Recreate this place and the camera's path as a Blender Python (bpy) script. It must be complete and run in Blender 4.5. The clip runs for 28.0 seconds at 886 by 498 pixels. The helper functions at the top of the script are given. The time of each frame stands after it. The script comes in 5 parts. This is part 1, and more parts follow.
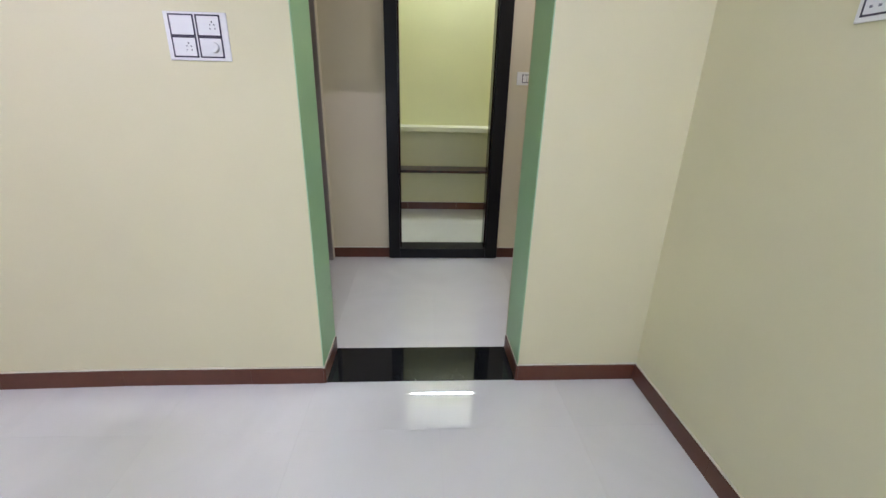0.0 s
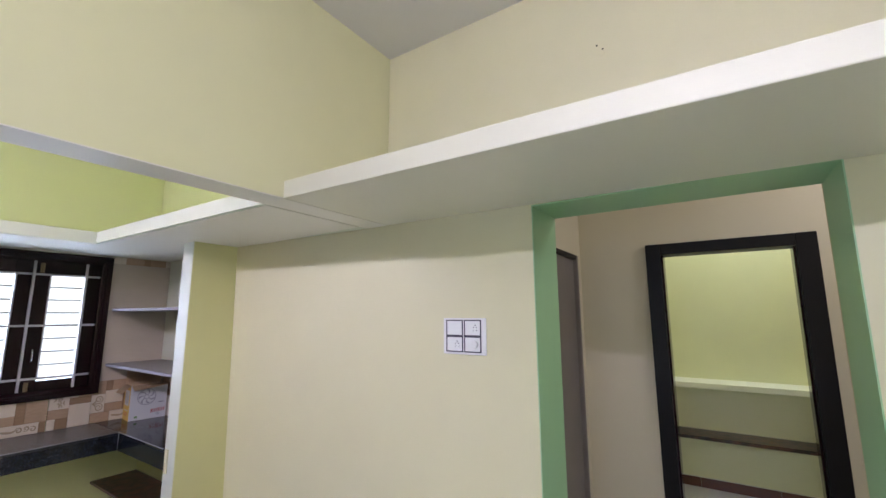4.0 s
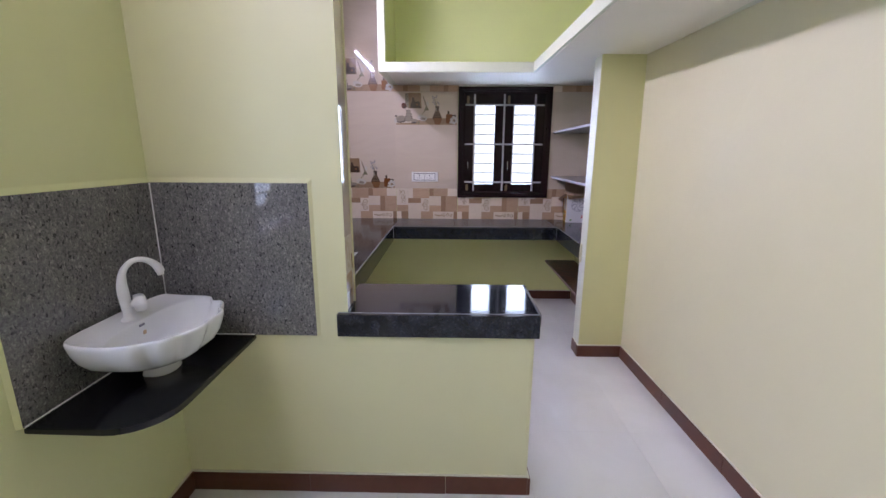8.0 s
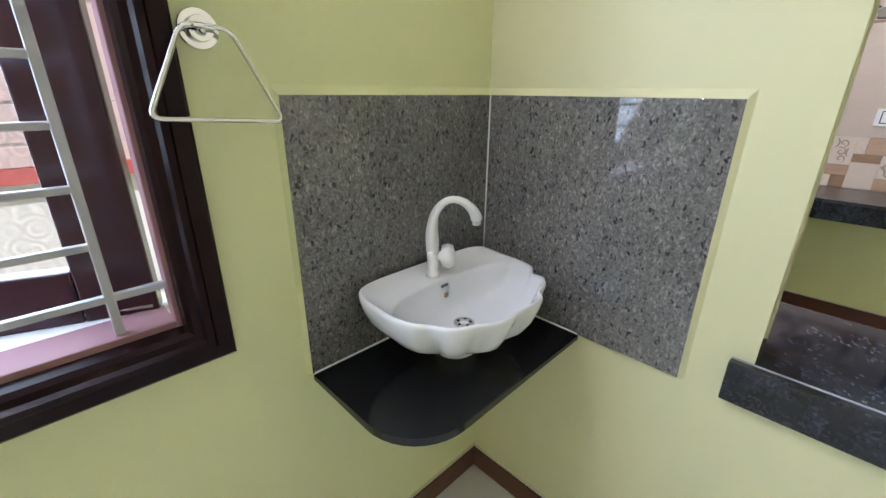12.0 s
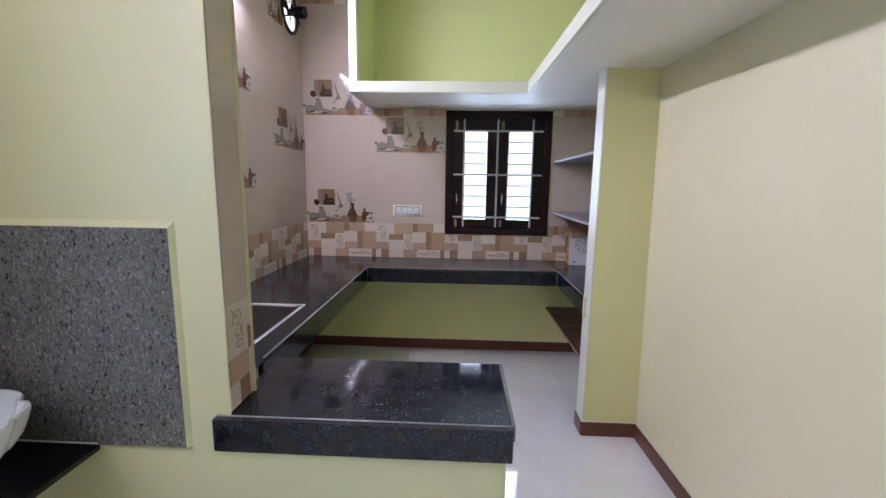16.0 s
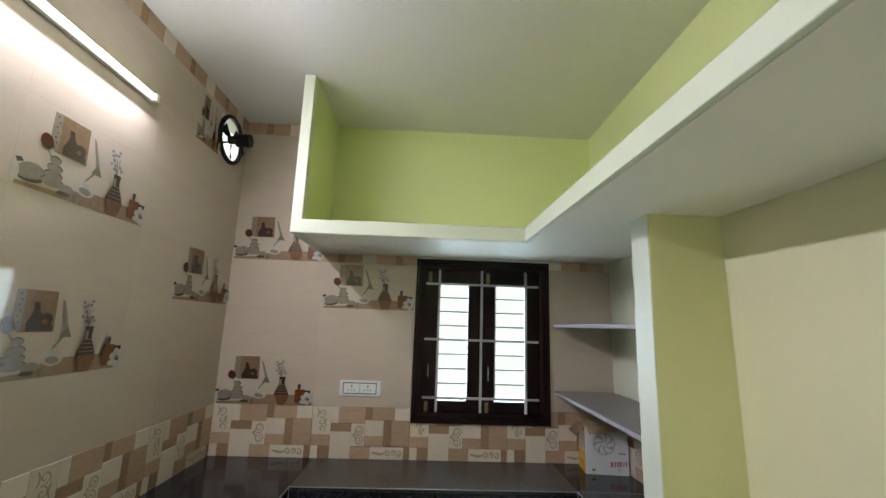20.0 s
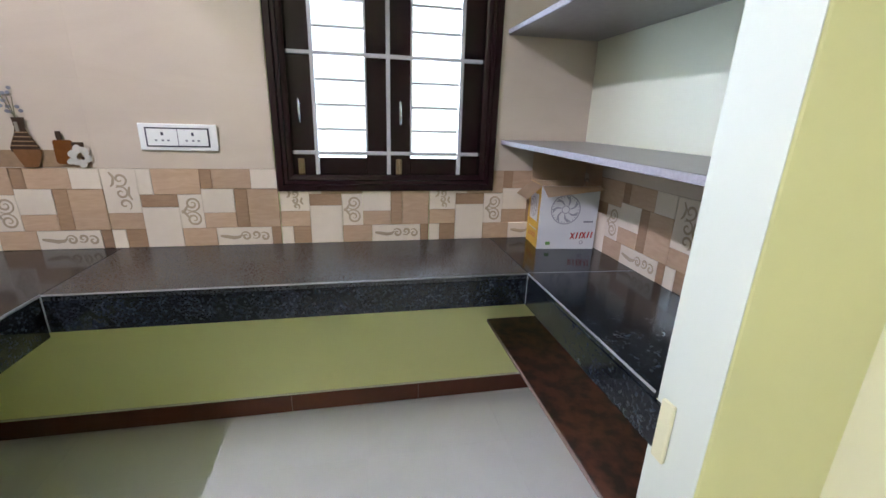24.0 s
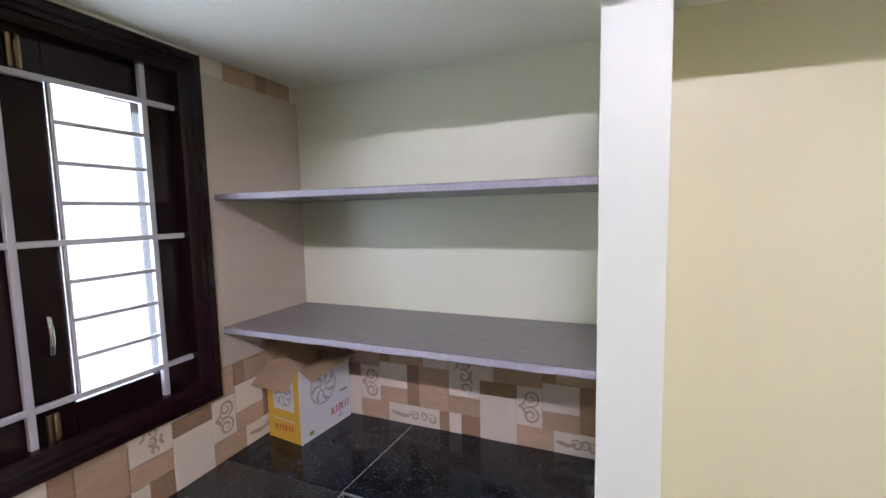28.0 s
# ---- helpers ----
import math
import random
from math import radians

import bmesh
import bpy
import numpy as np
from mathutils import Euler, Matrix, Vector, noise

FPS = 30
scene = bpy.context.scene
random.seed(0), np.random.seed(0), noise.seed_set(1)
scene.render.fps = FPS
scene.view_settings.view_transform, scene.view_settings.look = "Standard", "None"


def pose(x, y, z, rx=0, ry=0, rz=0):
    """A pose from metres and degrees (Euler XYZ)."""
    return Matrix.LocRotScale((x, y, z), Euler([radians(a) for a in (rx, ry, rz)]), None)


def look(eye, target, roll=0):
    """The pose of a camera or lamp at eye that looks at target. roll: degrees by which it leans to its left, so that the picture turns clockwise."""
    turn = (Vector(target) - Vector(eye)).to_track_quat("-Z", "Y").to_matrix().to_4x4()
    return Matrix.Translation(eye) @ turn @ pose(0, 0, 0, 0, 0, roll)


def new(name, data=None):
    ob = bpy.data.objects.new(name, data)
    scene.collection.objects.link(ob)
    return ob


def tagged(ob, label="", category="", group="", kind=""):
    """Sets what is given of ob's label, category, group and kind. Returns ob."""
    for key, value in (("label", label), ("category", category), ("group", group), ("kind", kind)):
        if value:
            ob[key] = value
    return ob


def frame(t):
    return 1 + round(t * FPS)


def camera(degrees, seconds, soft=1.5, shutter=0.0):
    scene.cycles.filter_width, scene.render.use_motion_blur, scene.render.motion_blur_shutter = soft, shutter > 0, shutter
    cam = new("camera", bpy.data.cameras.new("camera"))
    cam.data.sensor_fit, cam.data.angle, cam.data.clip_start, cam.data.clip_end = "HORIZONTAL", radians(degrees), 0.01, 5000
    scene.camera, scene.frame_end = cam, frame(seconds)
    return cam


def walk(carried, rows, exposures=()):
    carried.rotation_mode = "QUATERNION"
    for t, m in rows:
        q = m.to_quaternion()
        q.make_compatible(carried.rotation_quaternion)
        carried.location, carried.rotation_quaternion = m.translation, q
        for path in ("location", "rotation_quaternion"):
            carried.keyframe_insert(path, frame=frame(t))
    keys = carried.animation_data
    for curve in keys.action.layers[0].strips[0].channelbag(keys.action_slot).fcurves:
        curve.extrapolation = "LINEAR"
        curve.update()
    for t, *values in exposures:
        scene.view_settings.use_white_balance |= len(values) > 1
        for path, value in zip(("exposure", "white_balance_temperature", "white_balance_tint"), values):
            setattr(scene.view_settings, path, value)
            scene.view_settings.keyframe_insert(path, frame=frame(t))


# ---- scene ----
cam = camera(93.8, 28.0)
METRES, EYE, TILT, LEAN, TURN = 8.0, 1.5, 0.0, 0.0, -2.5
PATH = [
    (0, (0.151, 0.085, 1.371), (0.262, 1.952, 0.661), 1.4),
    (0.5, (0.095, 0.053, 1.419), (0.156, 1.973, 0.865), 1.7),
    (1, (0.041, 0.057, 1.483), (0.118, 2.029, 1.156), 1.5),
    (1.5, (0.053, 0.038, 1.552), (0.126, 2.035, 1.473), 1.1),
    (2, (0.064, 0.008, 1.605), (0.114, 2.004, 1.729), 0.7),
    (2.5, (0.068, 0.004, 1.631), (0.031, 1.986, 1.898), 0.1),
    (3, (0.089, 0.029, 1.635), (-0.133, 1.989, 1.964), -0.0),
    (3.5, (0.226, 0.115, 1.63), (-0.379, 1.993, 1.958), -0.0),
    (4, (0.311, 0.186, 1.633), (-0.784, 1.831, 1.945), -0.2),
    (4.5, (0.328, 0.263, 1.63), (-1.208, 1.507, 1.935), -0.5),
    (6.5, (0.476, 0.523, 1.652), (-1.52, 0.48, 1.775), 0.5),
    (7, (0.448, 0.517, 1.578), (-1.551, 0.46, 1.523), 0.3),
    (7.5, (0.43, 0.51, 1.525), (-1.553, 0.467, 1.268), 0.3),
    (8, (0.433, 0.509, 1.471), (-1.517, 0.475, 1.024), 0.3),
    (8.5, (0.429, 0.519, 1.418), (-1.479, 0.457, 0.824), 0.6),
    (9, (0.417, 0.523, 1.404), (-1.451, 0.367, 0.706), 1.0),
    (9.5, (0.332, 0.49, 1.366), (-1.49, 0.139, 0.621), 1.2),
    (10, (0.169, 0.364, 1.364), (-1.568, -0.261, 0.594), 1.2),
    (10.5, (0.057, 0.249, 1.36), (-1.529, -0.688, 0.581), 1.1),
    (11, (-0.068, 0.173, 1.358), (-1.456, -1.018, 0.549), 1.2),
    (11.5, (-0.165, 0.158, 1.348), (-1.438, -1.167, 0.556), 0.6),
    (13.5, (-0.146, 0.14, 1.516), (-1.857, -0.846, 1.198), 1.5),
    (14, (-0.109, 0.187, 1.522), (-1.931, -0.594, 1.258), 1.3),
    (14.5, (-0.088, 0.339, 1.518), (-1.991, -0.224, 1.266), 1.2),
    (15, (-0.063, 0.565, 1.505), (-2.011, 0.196, 1.244), 0.8),
    (15.5, (-0.068, 0.673, 1.5), (-2.037, 0.473, 1.212), 0.9),
    (16, (-0.102, 0.722, 1.483), (-2.076, 0.635, 1.173), 0.8),
    (16.5, (-0.17, 0.732, 1.475), (-2.143, 0.717, 1.151), 0.9),
    (17, (-0.335, 0.714, 1.459), (-2.311, 0.721, 1.152), 0.8),
    (17.5, (-0.489, 0.701, 1.468), (-2.47, 0.704, 1.191), 1.0),
    (18, (-0.636, 0.725, 1.483), (-2.625, 0.711, 1.283), 1.0),
    (18.5, (-0.77, 0.756, 1.521), (-2.769, 0.733, 1.448), 1.1),
    (19, (-0.893, 0.721, 1.578), (-2.891, 0.713, 1.669), 1.4),
    (19.5, (-0.943, 0.681, 1.637), (-2.927, 0.709, 1.891), 1.7),
    (20, (-0.948, 0.648, 1.655), (-2.913, 0.717, 2.017), 1.9),
    (20.5, (-0.978, 0.639, 1.649), (-2.943, 0.721, 2.013), 2.1),
    (21, (-1.057, 0.66, 1.606), (-3.038, 0.726, 1.878), 2.0),
    (21.5, (-1.154, 0.714, 1.551), (-3.149, 0.733, 1.689), 1.7),
    (22.4, (-1.41, 0.895, 1.48), (-3.40, 0.965, 1.335), 1.6),
    (23.5, (-1.741, 0.88, 1.402), (-3.695, 1.01, 0.996), 1.5),
    (24, (-1.958, 0.888, 1.35), (-3.824, 1.277, 0.746), 1.8),
    (24.5, (-2.123, 0.842, 1.27), (-3.813, 1.608, 0.525), 1.1),
    (25, (-2.256, 0.773, 1.253), (-3.667, 1.881, 0.368), -0.0),
    (25.5, (-2.397, 0.757, 1.237), (-3.511, 2.115, 0.281), -0.7),
    (26, (-2.475, 0.724, 1.26), (-3.33, 2.26, 0.307), -0.8),
    (26.5, (-2.508, 0.626, 1.311), (-3.223, 2.291, 0.464), -1.2),
    (27, (-2.522, 0.585, 1.398), (-3.192, 2.348, 0.734), -1.1),
    (27.5, (-2.498, 0.584, 1.5), (-3.21, 2.407, 1.086), -1.6),
    (28, (-2.539, 0.556, 1.618), (-3.293, 2.4, 1.438), -1.2),
]
EXPOSURES = [(0.0, -0.15, 6250, 14), (3.0, -0.3, 6400, 13), (6.5, -0.33, 6050, 21), (9.0, -0.1, 6150, 17), (11.0, 0.23, 6300, 8), (14.0, 0.1, 5950, 10), (15.0, -0.12, 6300, 12), (16.0, -0.27, 6050, 16), (18.0, -0.05, 6000, 16), (19.0, -0.2, 6200, 10), (20.0, -0.60, 6900, -4), (21.5, -0.35, 7450, -8), (23.5, 0.25, 6200, 2), (25.0, 0.4, 6600, 3), (26.5, 0.3, 6450, 9), (28.0, -0.05, 6550, 13)]
walk(cam, [(t, look(eye, target, roll)) for t, eye, target, roll in PATH], EXPOSURES)

# ---- world, sun, large lights ----
world = bpy.data.worlds.new("sky")
scene.world = world
world.use_nodes = True
wn = world.node_tree.nodes
sky = wn.new("ShaderNodeTexSky")
sky.sky_type = "NISHITA"
sky.sun_disc = False
SUN_EL, SUN_AZ = radians(70), radians(8)
sky.sun_elevation, sky.sun_rotation = SUN_EL, SUN_AZ
world.node_tree.links.new(sky.outputs[0], wn["Background"].inputs[0])
wn["Background"].inputs[1].default_value = 0.15
sun_data = bpy.data.lights.new("sun", "SUN")
sun_data.energy, sun_data.angle, sun_data.color = 5.0, radians(0.6), (1.0, 0.97, 0.96)
sun = new("sun", sun_data)
sun.matrix_world = look((2, 14.4, 40), (0, 0, 0))


def area_light(name, x, y, z, target, sx, sy, watts, colour):
    d = bpy.data.lights.new(name, "AREA")
    d.shape, d.size, d.size_y, d.energy, d.color = "RECTANGLE", sx, sy, watts, colour
    ob = new(name, d)
    ob.matrix_world = look((x, y, z), target)
    return ob


DAY = (0.76, 0.91, 1.18)
LED = (1.0, 0.94, 1.22)
# sky light in the openings of the two windows
area_light("sky_light", -3.87, 1.015, 1.56, (-1.0, 1.015, 2.2), 0.66, 0.8, 23, DAY)
area_light("sky_light", 0.23, -0.84, 1.52, (0.1, 2, 0.2), 0.95, 1.0, 22, DAY)
# tube lamps on the walls, each throwing its light up and down the room
for tx, ty, tz, side, drop, size, watts, colour in ((-2.15, -0.585, 2.615, 1, 0.8, 1.1, 36, LED), (0.35, -0.585, 2.66, 1, 0.32, 1.05, 26, LED)):
    area_light("tube_or_fill_light", tx, ty, tz - 0.012, (tx, ty + side, tz - drop), size, 0.02, watts, colour)
    area_light("tube_or_fill_light", tx, ty, tz + 0.012, (tx, ty + side, tz + 0.7), size, 0.02, watts * 0.10, colour)
STORE_LED = (0.88, 1.0, 1.05)
area_light("tube_or_fill_light", 0.6, 5.035, 2.785, (0.6, 4.75, 2.0), 1.1, 0.02, 15, STORE_LED)
area_light("tube_or_fill_light", 0.6, 5.035, 2.815, (0.6, 4.65, 3.3), 1.1, 0.02, 48, STORE_LED)
# fill light added to brighten the hall; no lamp stands here
area_light("tube_or_fill_light", 1.74, 2.8, 2.6, (0.0, 2.8, 1.2), 0.02, 0.9, 22, (1.0, 0.97, 1.06))

# ---- materials ----


def mat(name, colour, rough=0.5, metal=0.0, var=0.06, scale=6.0, bump=0.0, bump_scale=60.0, spec=0.5, colour2=None, coat=0.0, rand=0.0, sharp=0.0):
    """A plain surface with mottling at two scales and fine relief."""
    m = bpy.data.materials.new(name)
    m.use_nodes = True
    nt = m.node_tree
    b = nt.nodes["Principled BSDF"]
    geo = nt.nodes.new("ShaderNodeNewGeometry")
    pos = geo.outputs["Position"]
    n1 = nt.nodes.new("ShaderNodeTexNoise")
    n1.inputs["Scale"].default_value, n1.inputs["Detail"].default_value = scale, 6
    nt.links.new(pos, n1.inputs["Vector"])
    ramp = nt.nodes.new("ShaderNodeMix")
    ramp.data_type = "RGBA"
    c2 = colour2 or tuple(c * (1 - 2.2 * var) for c in colour)
    ramp.inputs["A"].default_value = (*colour, 1)
    ramp.inputs["B"].default_value = (*c2, 1)
    if sharp:
        edge_ = nt.nodes.new("ShaderNodeMapRange")
        edge_.inputs["From Min"].default_value, edge_.inputs["From Max"].default_value = 0.5 - sharp, 0.5 + sharp
        nt.links.new(n1.outputs["Fac"], edge_.inputs["Value"])
        nt.links.new(edge_.outputs["Result"], ramp.inputs["Factor"])
    else:
        nt.links.new(n1.outputs["Fac"], ramp.inputs["Factor"])
    last = ramp.outputs["Result"]
    if rand:
        info = nt.nodes.new("ShaderNodeObjectInfo")
        mr = nt.nodes.new("ShaderNodeMapRange")
        mr.inputs["To Min"].default_value, mr.inputs["To Max"].default_value = 1 - rand, 1 + rand
        nt.links.new(info.outputs["Random"], mr.inputs["Value"])
        hs = nt.nodes.new("ShaderNodeHueSaturation")
        nt.links.new(mr.outputs["Result"], hs.inputs["Value"])
        nt.links.new(last, hs.inputs["Color"])
        last = hs.outputs["Color"]
    nt.links.new(last, b.inputs["Base Color"])
    b.inputs["Roughness"].default_value = rough
    b.inputs["Metallic"].default_value = metal
    b.inputs["Specular IOR Level"].default_value = spec
    b.inputs["Coat Weight"].default_value = coat
    b.inputs["Coat Roughness"].default_value = 0.05
    if bump:
        n2 = nt.nodes.new("ShaderNodeTexNoise")
        n2.inputs["Scale"].default_value, n2.inputs["Detail"].default_value = bump_scale, 4
        nt.links.new(pos, n2.inputs["Vector"])
        bp = nt.nodes.new("ShaderNodeBump")
        bp.inputs["Strength"].default_value, bp.inputs["Distance"].default_value = bump, 0.004
        nt.links.new(n2.outputs["Fac"], bp.inputs["Height"])
        nt.links.new(bp.outputs["Normal"], b.inputs["Normal"])
    return m


def speckled(name, base, fleck, dark, scale, amount, rough):
    """Polished granite: crystals of uneven outline, some paler, in a dark ground."""
    m = bpy.data.materials.new(name)
    m.use_nodes = True
    nt = m.node_tree
    b = nt.nodes["Principled BSDF"]
    geo = nt.nodes.new("ShaderNodeNewGeometry")
    warp = nt.nodes.new("ShaderNodeTexNoise")
    warp.inputs["Scale"].default_value, warp.inputs["Detail"].default_value = scale * 0.7, 3
    nt.links.new(geo.outputs["Position"], warp.inputs["Vector"])
    push = nt.nodes.new("ShaderNodeVectorMath")
    push.operation = "MULTIPLY_ADD"
    push.inputs[1].default_value = (1.6 / scale,) * 3
    nt.links.new(warp.outputs["Color"], push.inputs[0])
    nt.links.new(geo.outputs["Position"], push.inputs[2])
    v = nt.nodes.new("ShaderNodeTexVoronoi")
    v.inputs["Scale"].default_value = scale
    nt.links.new(push.outputs[0], v.inputs["Vector"])
    sep = nt.nodes.new("ShaderNodeSeparateColor")
    nt.links.new(v.outputs["Color"], sep.inputs["Color"])
    r = nt.nodes.new("ShaderNodeValToRGB")
    r.color_ramp.elements[0].position, r.color_ramp.elements[0].color = 0.0, (*dark, 1)
    r.color_ramp.elements[1].position, r.color_ramp.elements[1].color = 1.0, (*fleck, 1)
    e = r.color_ramp.elements.new(1 - amount)
    e.color = (*base, 1)
    e2 = r.color_ramp.elements.new(0.3)
    e2.color = (*base, 1)
    nt.links.new(sep.outputs["Red"], r.inputs["Fac"])
    n1 = nt.nodes.new("ShaderNodeTexNoise")
    n1.inputs["Scale"].default_value, n1.inputs["Detail"].default_value = 24, 8
    nt.links.new(geo.outputs["Position"], n1.inputs["Vector"])
    mr = nt.nodes.new("ShaderNodeMapRange")
    mr.inputs["From Min"].default_value, mr.inputs["From Max"].default_value = 0.3, 0.7
    mr.inputs["To Min"].default_value, mr.inputs["To Max"].default_value = 0.3, 1.7
    nt.links.new(n1.outputs["Fac"], mr.inputs["Value"])
    hs = nt.nodes.new("ShaderNodeHueSaturation")
    nt.links.new(mr.outputs["Result"], hs.inputs["Value"])
    nt.links.new(r.outputs["Color"], hs.inputs["Color"])
    nt.links.new(hs.outputs["Color"], b.inputs["Base Color"])
    b.inputs["Roughness"].default_value = rough
    return m


def marbled(name, base, vein, rough, scale=1.3, rand=0.0):
    m = mat(name, base, rough=rough, var=0.03, scale=scale, colour2=vein, rand=rand)
    noise_node = [n for n in m.node_tree.nodes if n.type == "TEX_NOISE"][0]
    noise_node.inputs["Distortion"].default_value = 2.2
    noise_node.inputs["Detail"].default_value = 9
    return m


PAINT = mat("wall_paint", (0.70, 0.668, 0.435), rough=0.42, var=0.035, scale=3.0, bump=0.12, bump_scale=35)
PALE = mat("pale_paint", (0.68, 0.715, 0.62), rough=0.42, var=0.035, scale=3.0, bump=0.12, bump_scale=35)
PALE2 = mat("cream_white_paint", (0.72, 0.73, 0.575), rough=0.42, var=0.035, scale=3.0, bump=0.12, bump_scale=35)
PAINT2 = mat("wall_paint_greenish", (0.722, 0.71, 0.43), rough=0.42, var=0.035, scale=3.0, bump=0.12, bump_scale=35)
PAINT3 = mat("wall_paint_lime", (0.715, 0.735, 0.405), rough=0.42, var=0.035, scale=3.0, bump=0.12, bump_scale=35)
GREEN = mat("green_paint", (0.33, 0.56, 0.31), rough=0.4, var=0.03, scale=3.0, bump=0.1)
LOWP = mat("under_counter_paint", (0.83, 0.84, 0.40), rough=0.5, var=0.03, scale=2.0, bump=0.12, bump_scale=35)
YELLOW = mat("yellow_paint", (0.68, 0.665, 0.33), rough=0.42, var=0.035, scale=3.0, bump=0.12, bump_scale=35)
LIME = mat("lime_paint", (0.70, 0.76, 0.36), rough=0.5, var=0.03, scale=2.0, bump=0.12, bump_scale=35)
MINT = mat("pale_mint_paint", (0.68, 0.72, 0.58), rough=0.45, var=0.02, scale=3.0, bump=0.1)
OFFWHITE = mat("off_white_paint", (0.83, 0.81, 0.71), rough=0.5, var=0.02, scale=3.0, bump=0.1)
CREAM = mat("cream_paint", (0.74, 0.725, 0.58), rough=0.45, var=0.02, scale=3.0, bump=0.1)
HALLP = mat("hall_paint", (0.67, 0.605, 0.43), rough=0.5, var=0.03, scale=2.0, bump=0.1)
WHITE = mat("ceiling_paint", (0.69, 0.68, 0.645), rough=0.6, var=0.02, scale=2.0, bump=0.1)
FLOOR = marbled("floor_tile", (0.78, 0.785, 0.77), (0.65, 0.655, 0.64), 0.012, rand=0.02)
FLOOR.node_tree.nodes["Principled BSDF"].inputs["Specular IOR Level"].default_value = 1.0
GROUT = mat("grout", (0.70, 0.70, 0.69), rough=0.8)
SKIRT = mat("skirting_tile", (0.125, 0.038, 0.018), rough=0.28, var=0.15, scale=30)
BLACKG = speckled("black_granite", (0.008, 0.010, 0.013), (0.031, 0.037, 0.047), (0.004, 0.005, 0.007), 190, 0.34, 0.10)
# the polish comes and goes in streaks
bt = BLACKG.node_tree
bn = bt.nodes.new("ShaderNodeTexNoise")
bn.inputs["Scale"].default_value, bn.inputs["Detail"].default_value, bn.inputs["Distortion"].default_value = 150, 3, 0.2
bt.links.new(bt.nodes["Geometry"].outputs["Position"], bn.inputs["Vector"])
br = bt.nodes.new("ShaderNodeMapRange")
br.inputs["From Min"].default_value, br.inputs["From Max"].default_value = 0.35, 0.7
br.inputs["To Min"].default_value, br.inputs["To Max"].default_value = 0.05, 0.24
bt.links.new(bn.outputs["Fac"], br.inputs["Value"])
bt.links.new(br.outputs["Result"], bt.nodes["Principled BSDF"].inputs["Roughness"])
bt.nodes["Principled BSDF"].inputs["Specular IOR Level"].default_value = 0.42
DUSTYG = BLACKG.copy()
DUSTYG.name = "dusty_black_granite"
dt = DUSTYG.node_tree
for n in dt.nodes:
    if n.type == "MAP_RANGE" and n.inputs["To Max"].default_value < 0.3:
        n.inputs["To Min"].default_value, n.inputs["To Max"].default_value = 0.20, 0.42
dt.nodes["Principled BSDF"].inputs["Specular IOR Level"].default_value = 0.65
dt.nodes["Principled BSDF"].inputs["Coat Weight"].default_value = 0.4
dt.nodes["Principled BSDF"].inputs["Coat Roughness"].default_value = 0.12
# shallow unevenness of the worn polish
dn, db = dt.nodes.new("ShaderNodeTexNoise"), dt.nodes.new("ShaderNodeBump")
dn.inputs["Scale"].default_value, dn.inputs["Detail"].default_value, dn.inputs["Distortion"].default_value = 70, 4, 0.8
db.inputs["Strength"].default_value, db.inputs["Distance"].default_value = 0.12, 0.003
dt.links.new(dt.nodes["Geometry"].outputs["Position"], dn.inputs["Vector"])
dt.links.new(dn.outputs["Fac"], db.inputs["Height"])
dt.links.new(db.outputs["Normal"], dt.nodes["Principled BSDF"].inputs["Normal"])
dt.links.new(db.outputs["Normal"], dt.nodes["Principled BSDF"].inputs["Coat Normal"])
GREYG = bpy.data.materials.new("grey_granite")
GREYG.use_nodes = True
gn = GREYG.node_tree


def gnode(kind, **values):
    n = gn.nodes.new(kind)
    for key, value in values.items():
        n.inputs[key.replace("_", " ")].default_value = value
    return n


gpos = gn.nodes.new("ShaderNodeNewGeometry").outputs["Position"]
gmap = gnode("ShaderNodeMapping", Rotation=(0.6, 0.7, 0.4), Scale=(1.35, 1.35, 0.75))
gwarp = gnode("ShaderNodeTexNoise", Scale=75.0, Detail=4.0)
gpush = gn.nodes.new("ShaderNodeVectorMath")
gpush.operation = "MULTIPLY_ADD"
gpush.inputs[1].default_value = (0.024, 0.024, 0.024)
gcell = gnode("ShaderNodeTexVoronoi", Scale=150.0)
gsep = gn.nodes.new("ShaderNodeSeparateColor")
gr = gn.nodes.new("ShaderNodeValToRGB")
for pos_, col_ in ((0.05, (0.075, 0.075, 0.076)), (0.11, (0.132, 0.131, 0.127)), (0.60, (0.160, 0.157, 0.150)), (0.86, (0.184, 0.178, 0.168)), (0.94, (0.235, 0.226, 0.213))):
    el = gr.color_ramp.elements.new(pos_)
    el.color = (*col_, 1)
gr.color_ramp.elements[0].color = (0.030, 0.030, 0.031, 1)
gr.color_ramp.elements[-1].color = (0.26, 0.25, 0.237, 1)
g1, g2 = gnode("ShaderNodeTexNoise", Scale=190.0, Detail=5.0), gnode("ShaderNodeTexNoise", Scale=9.0, Detail=4.0)
gm1, gm2 = gnode("ShaderNodeMapRange", From_Min=0.3, From_Max=0.7, To_Min=0.66, To_Max=1.34), gnode("ShaderNodeMapRange", To_Min=0.8, To_Max=1.35)
gmul = gn.nodes.new("ShaderNodeMath")
gmul.operation = "MULTIPLY"
gh = gn.nodes.new("ShaderNodeHueSaturation")
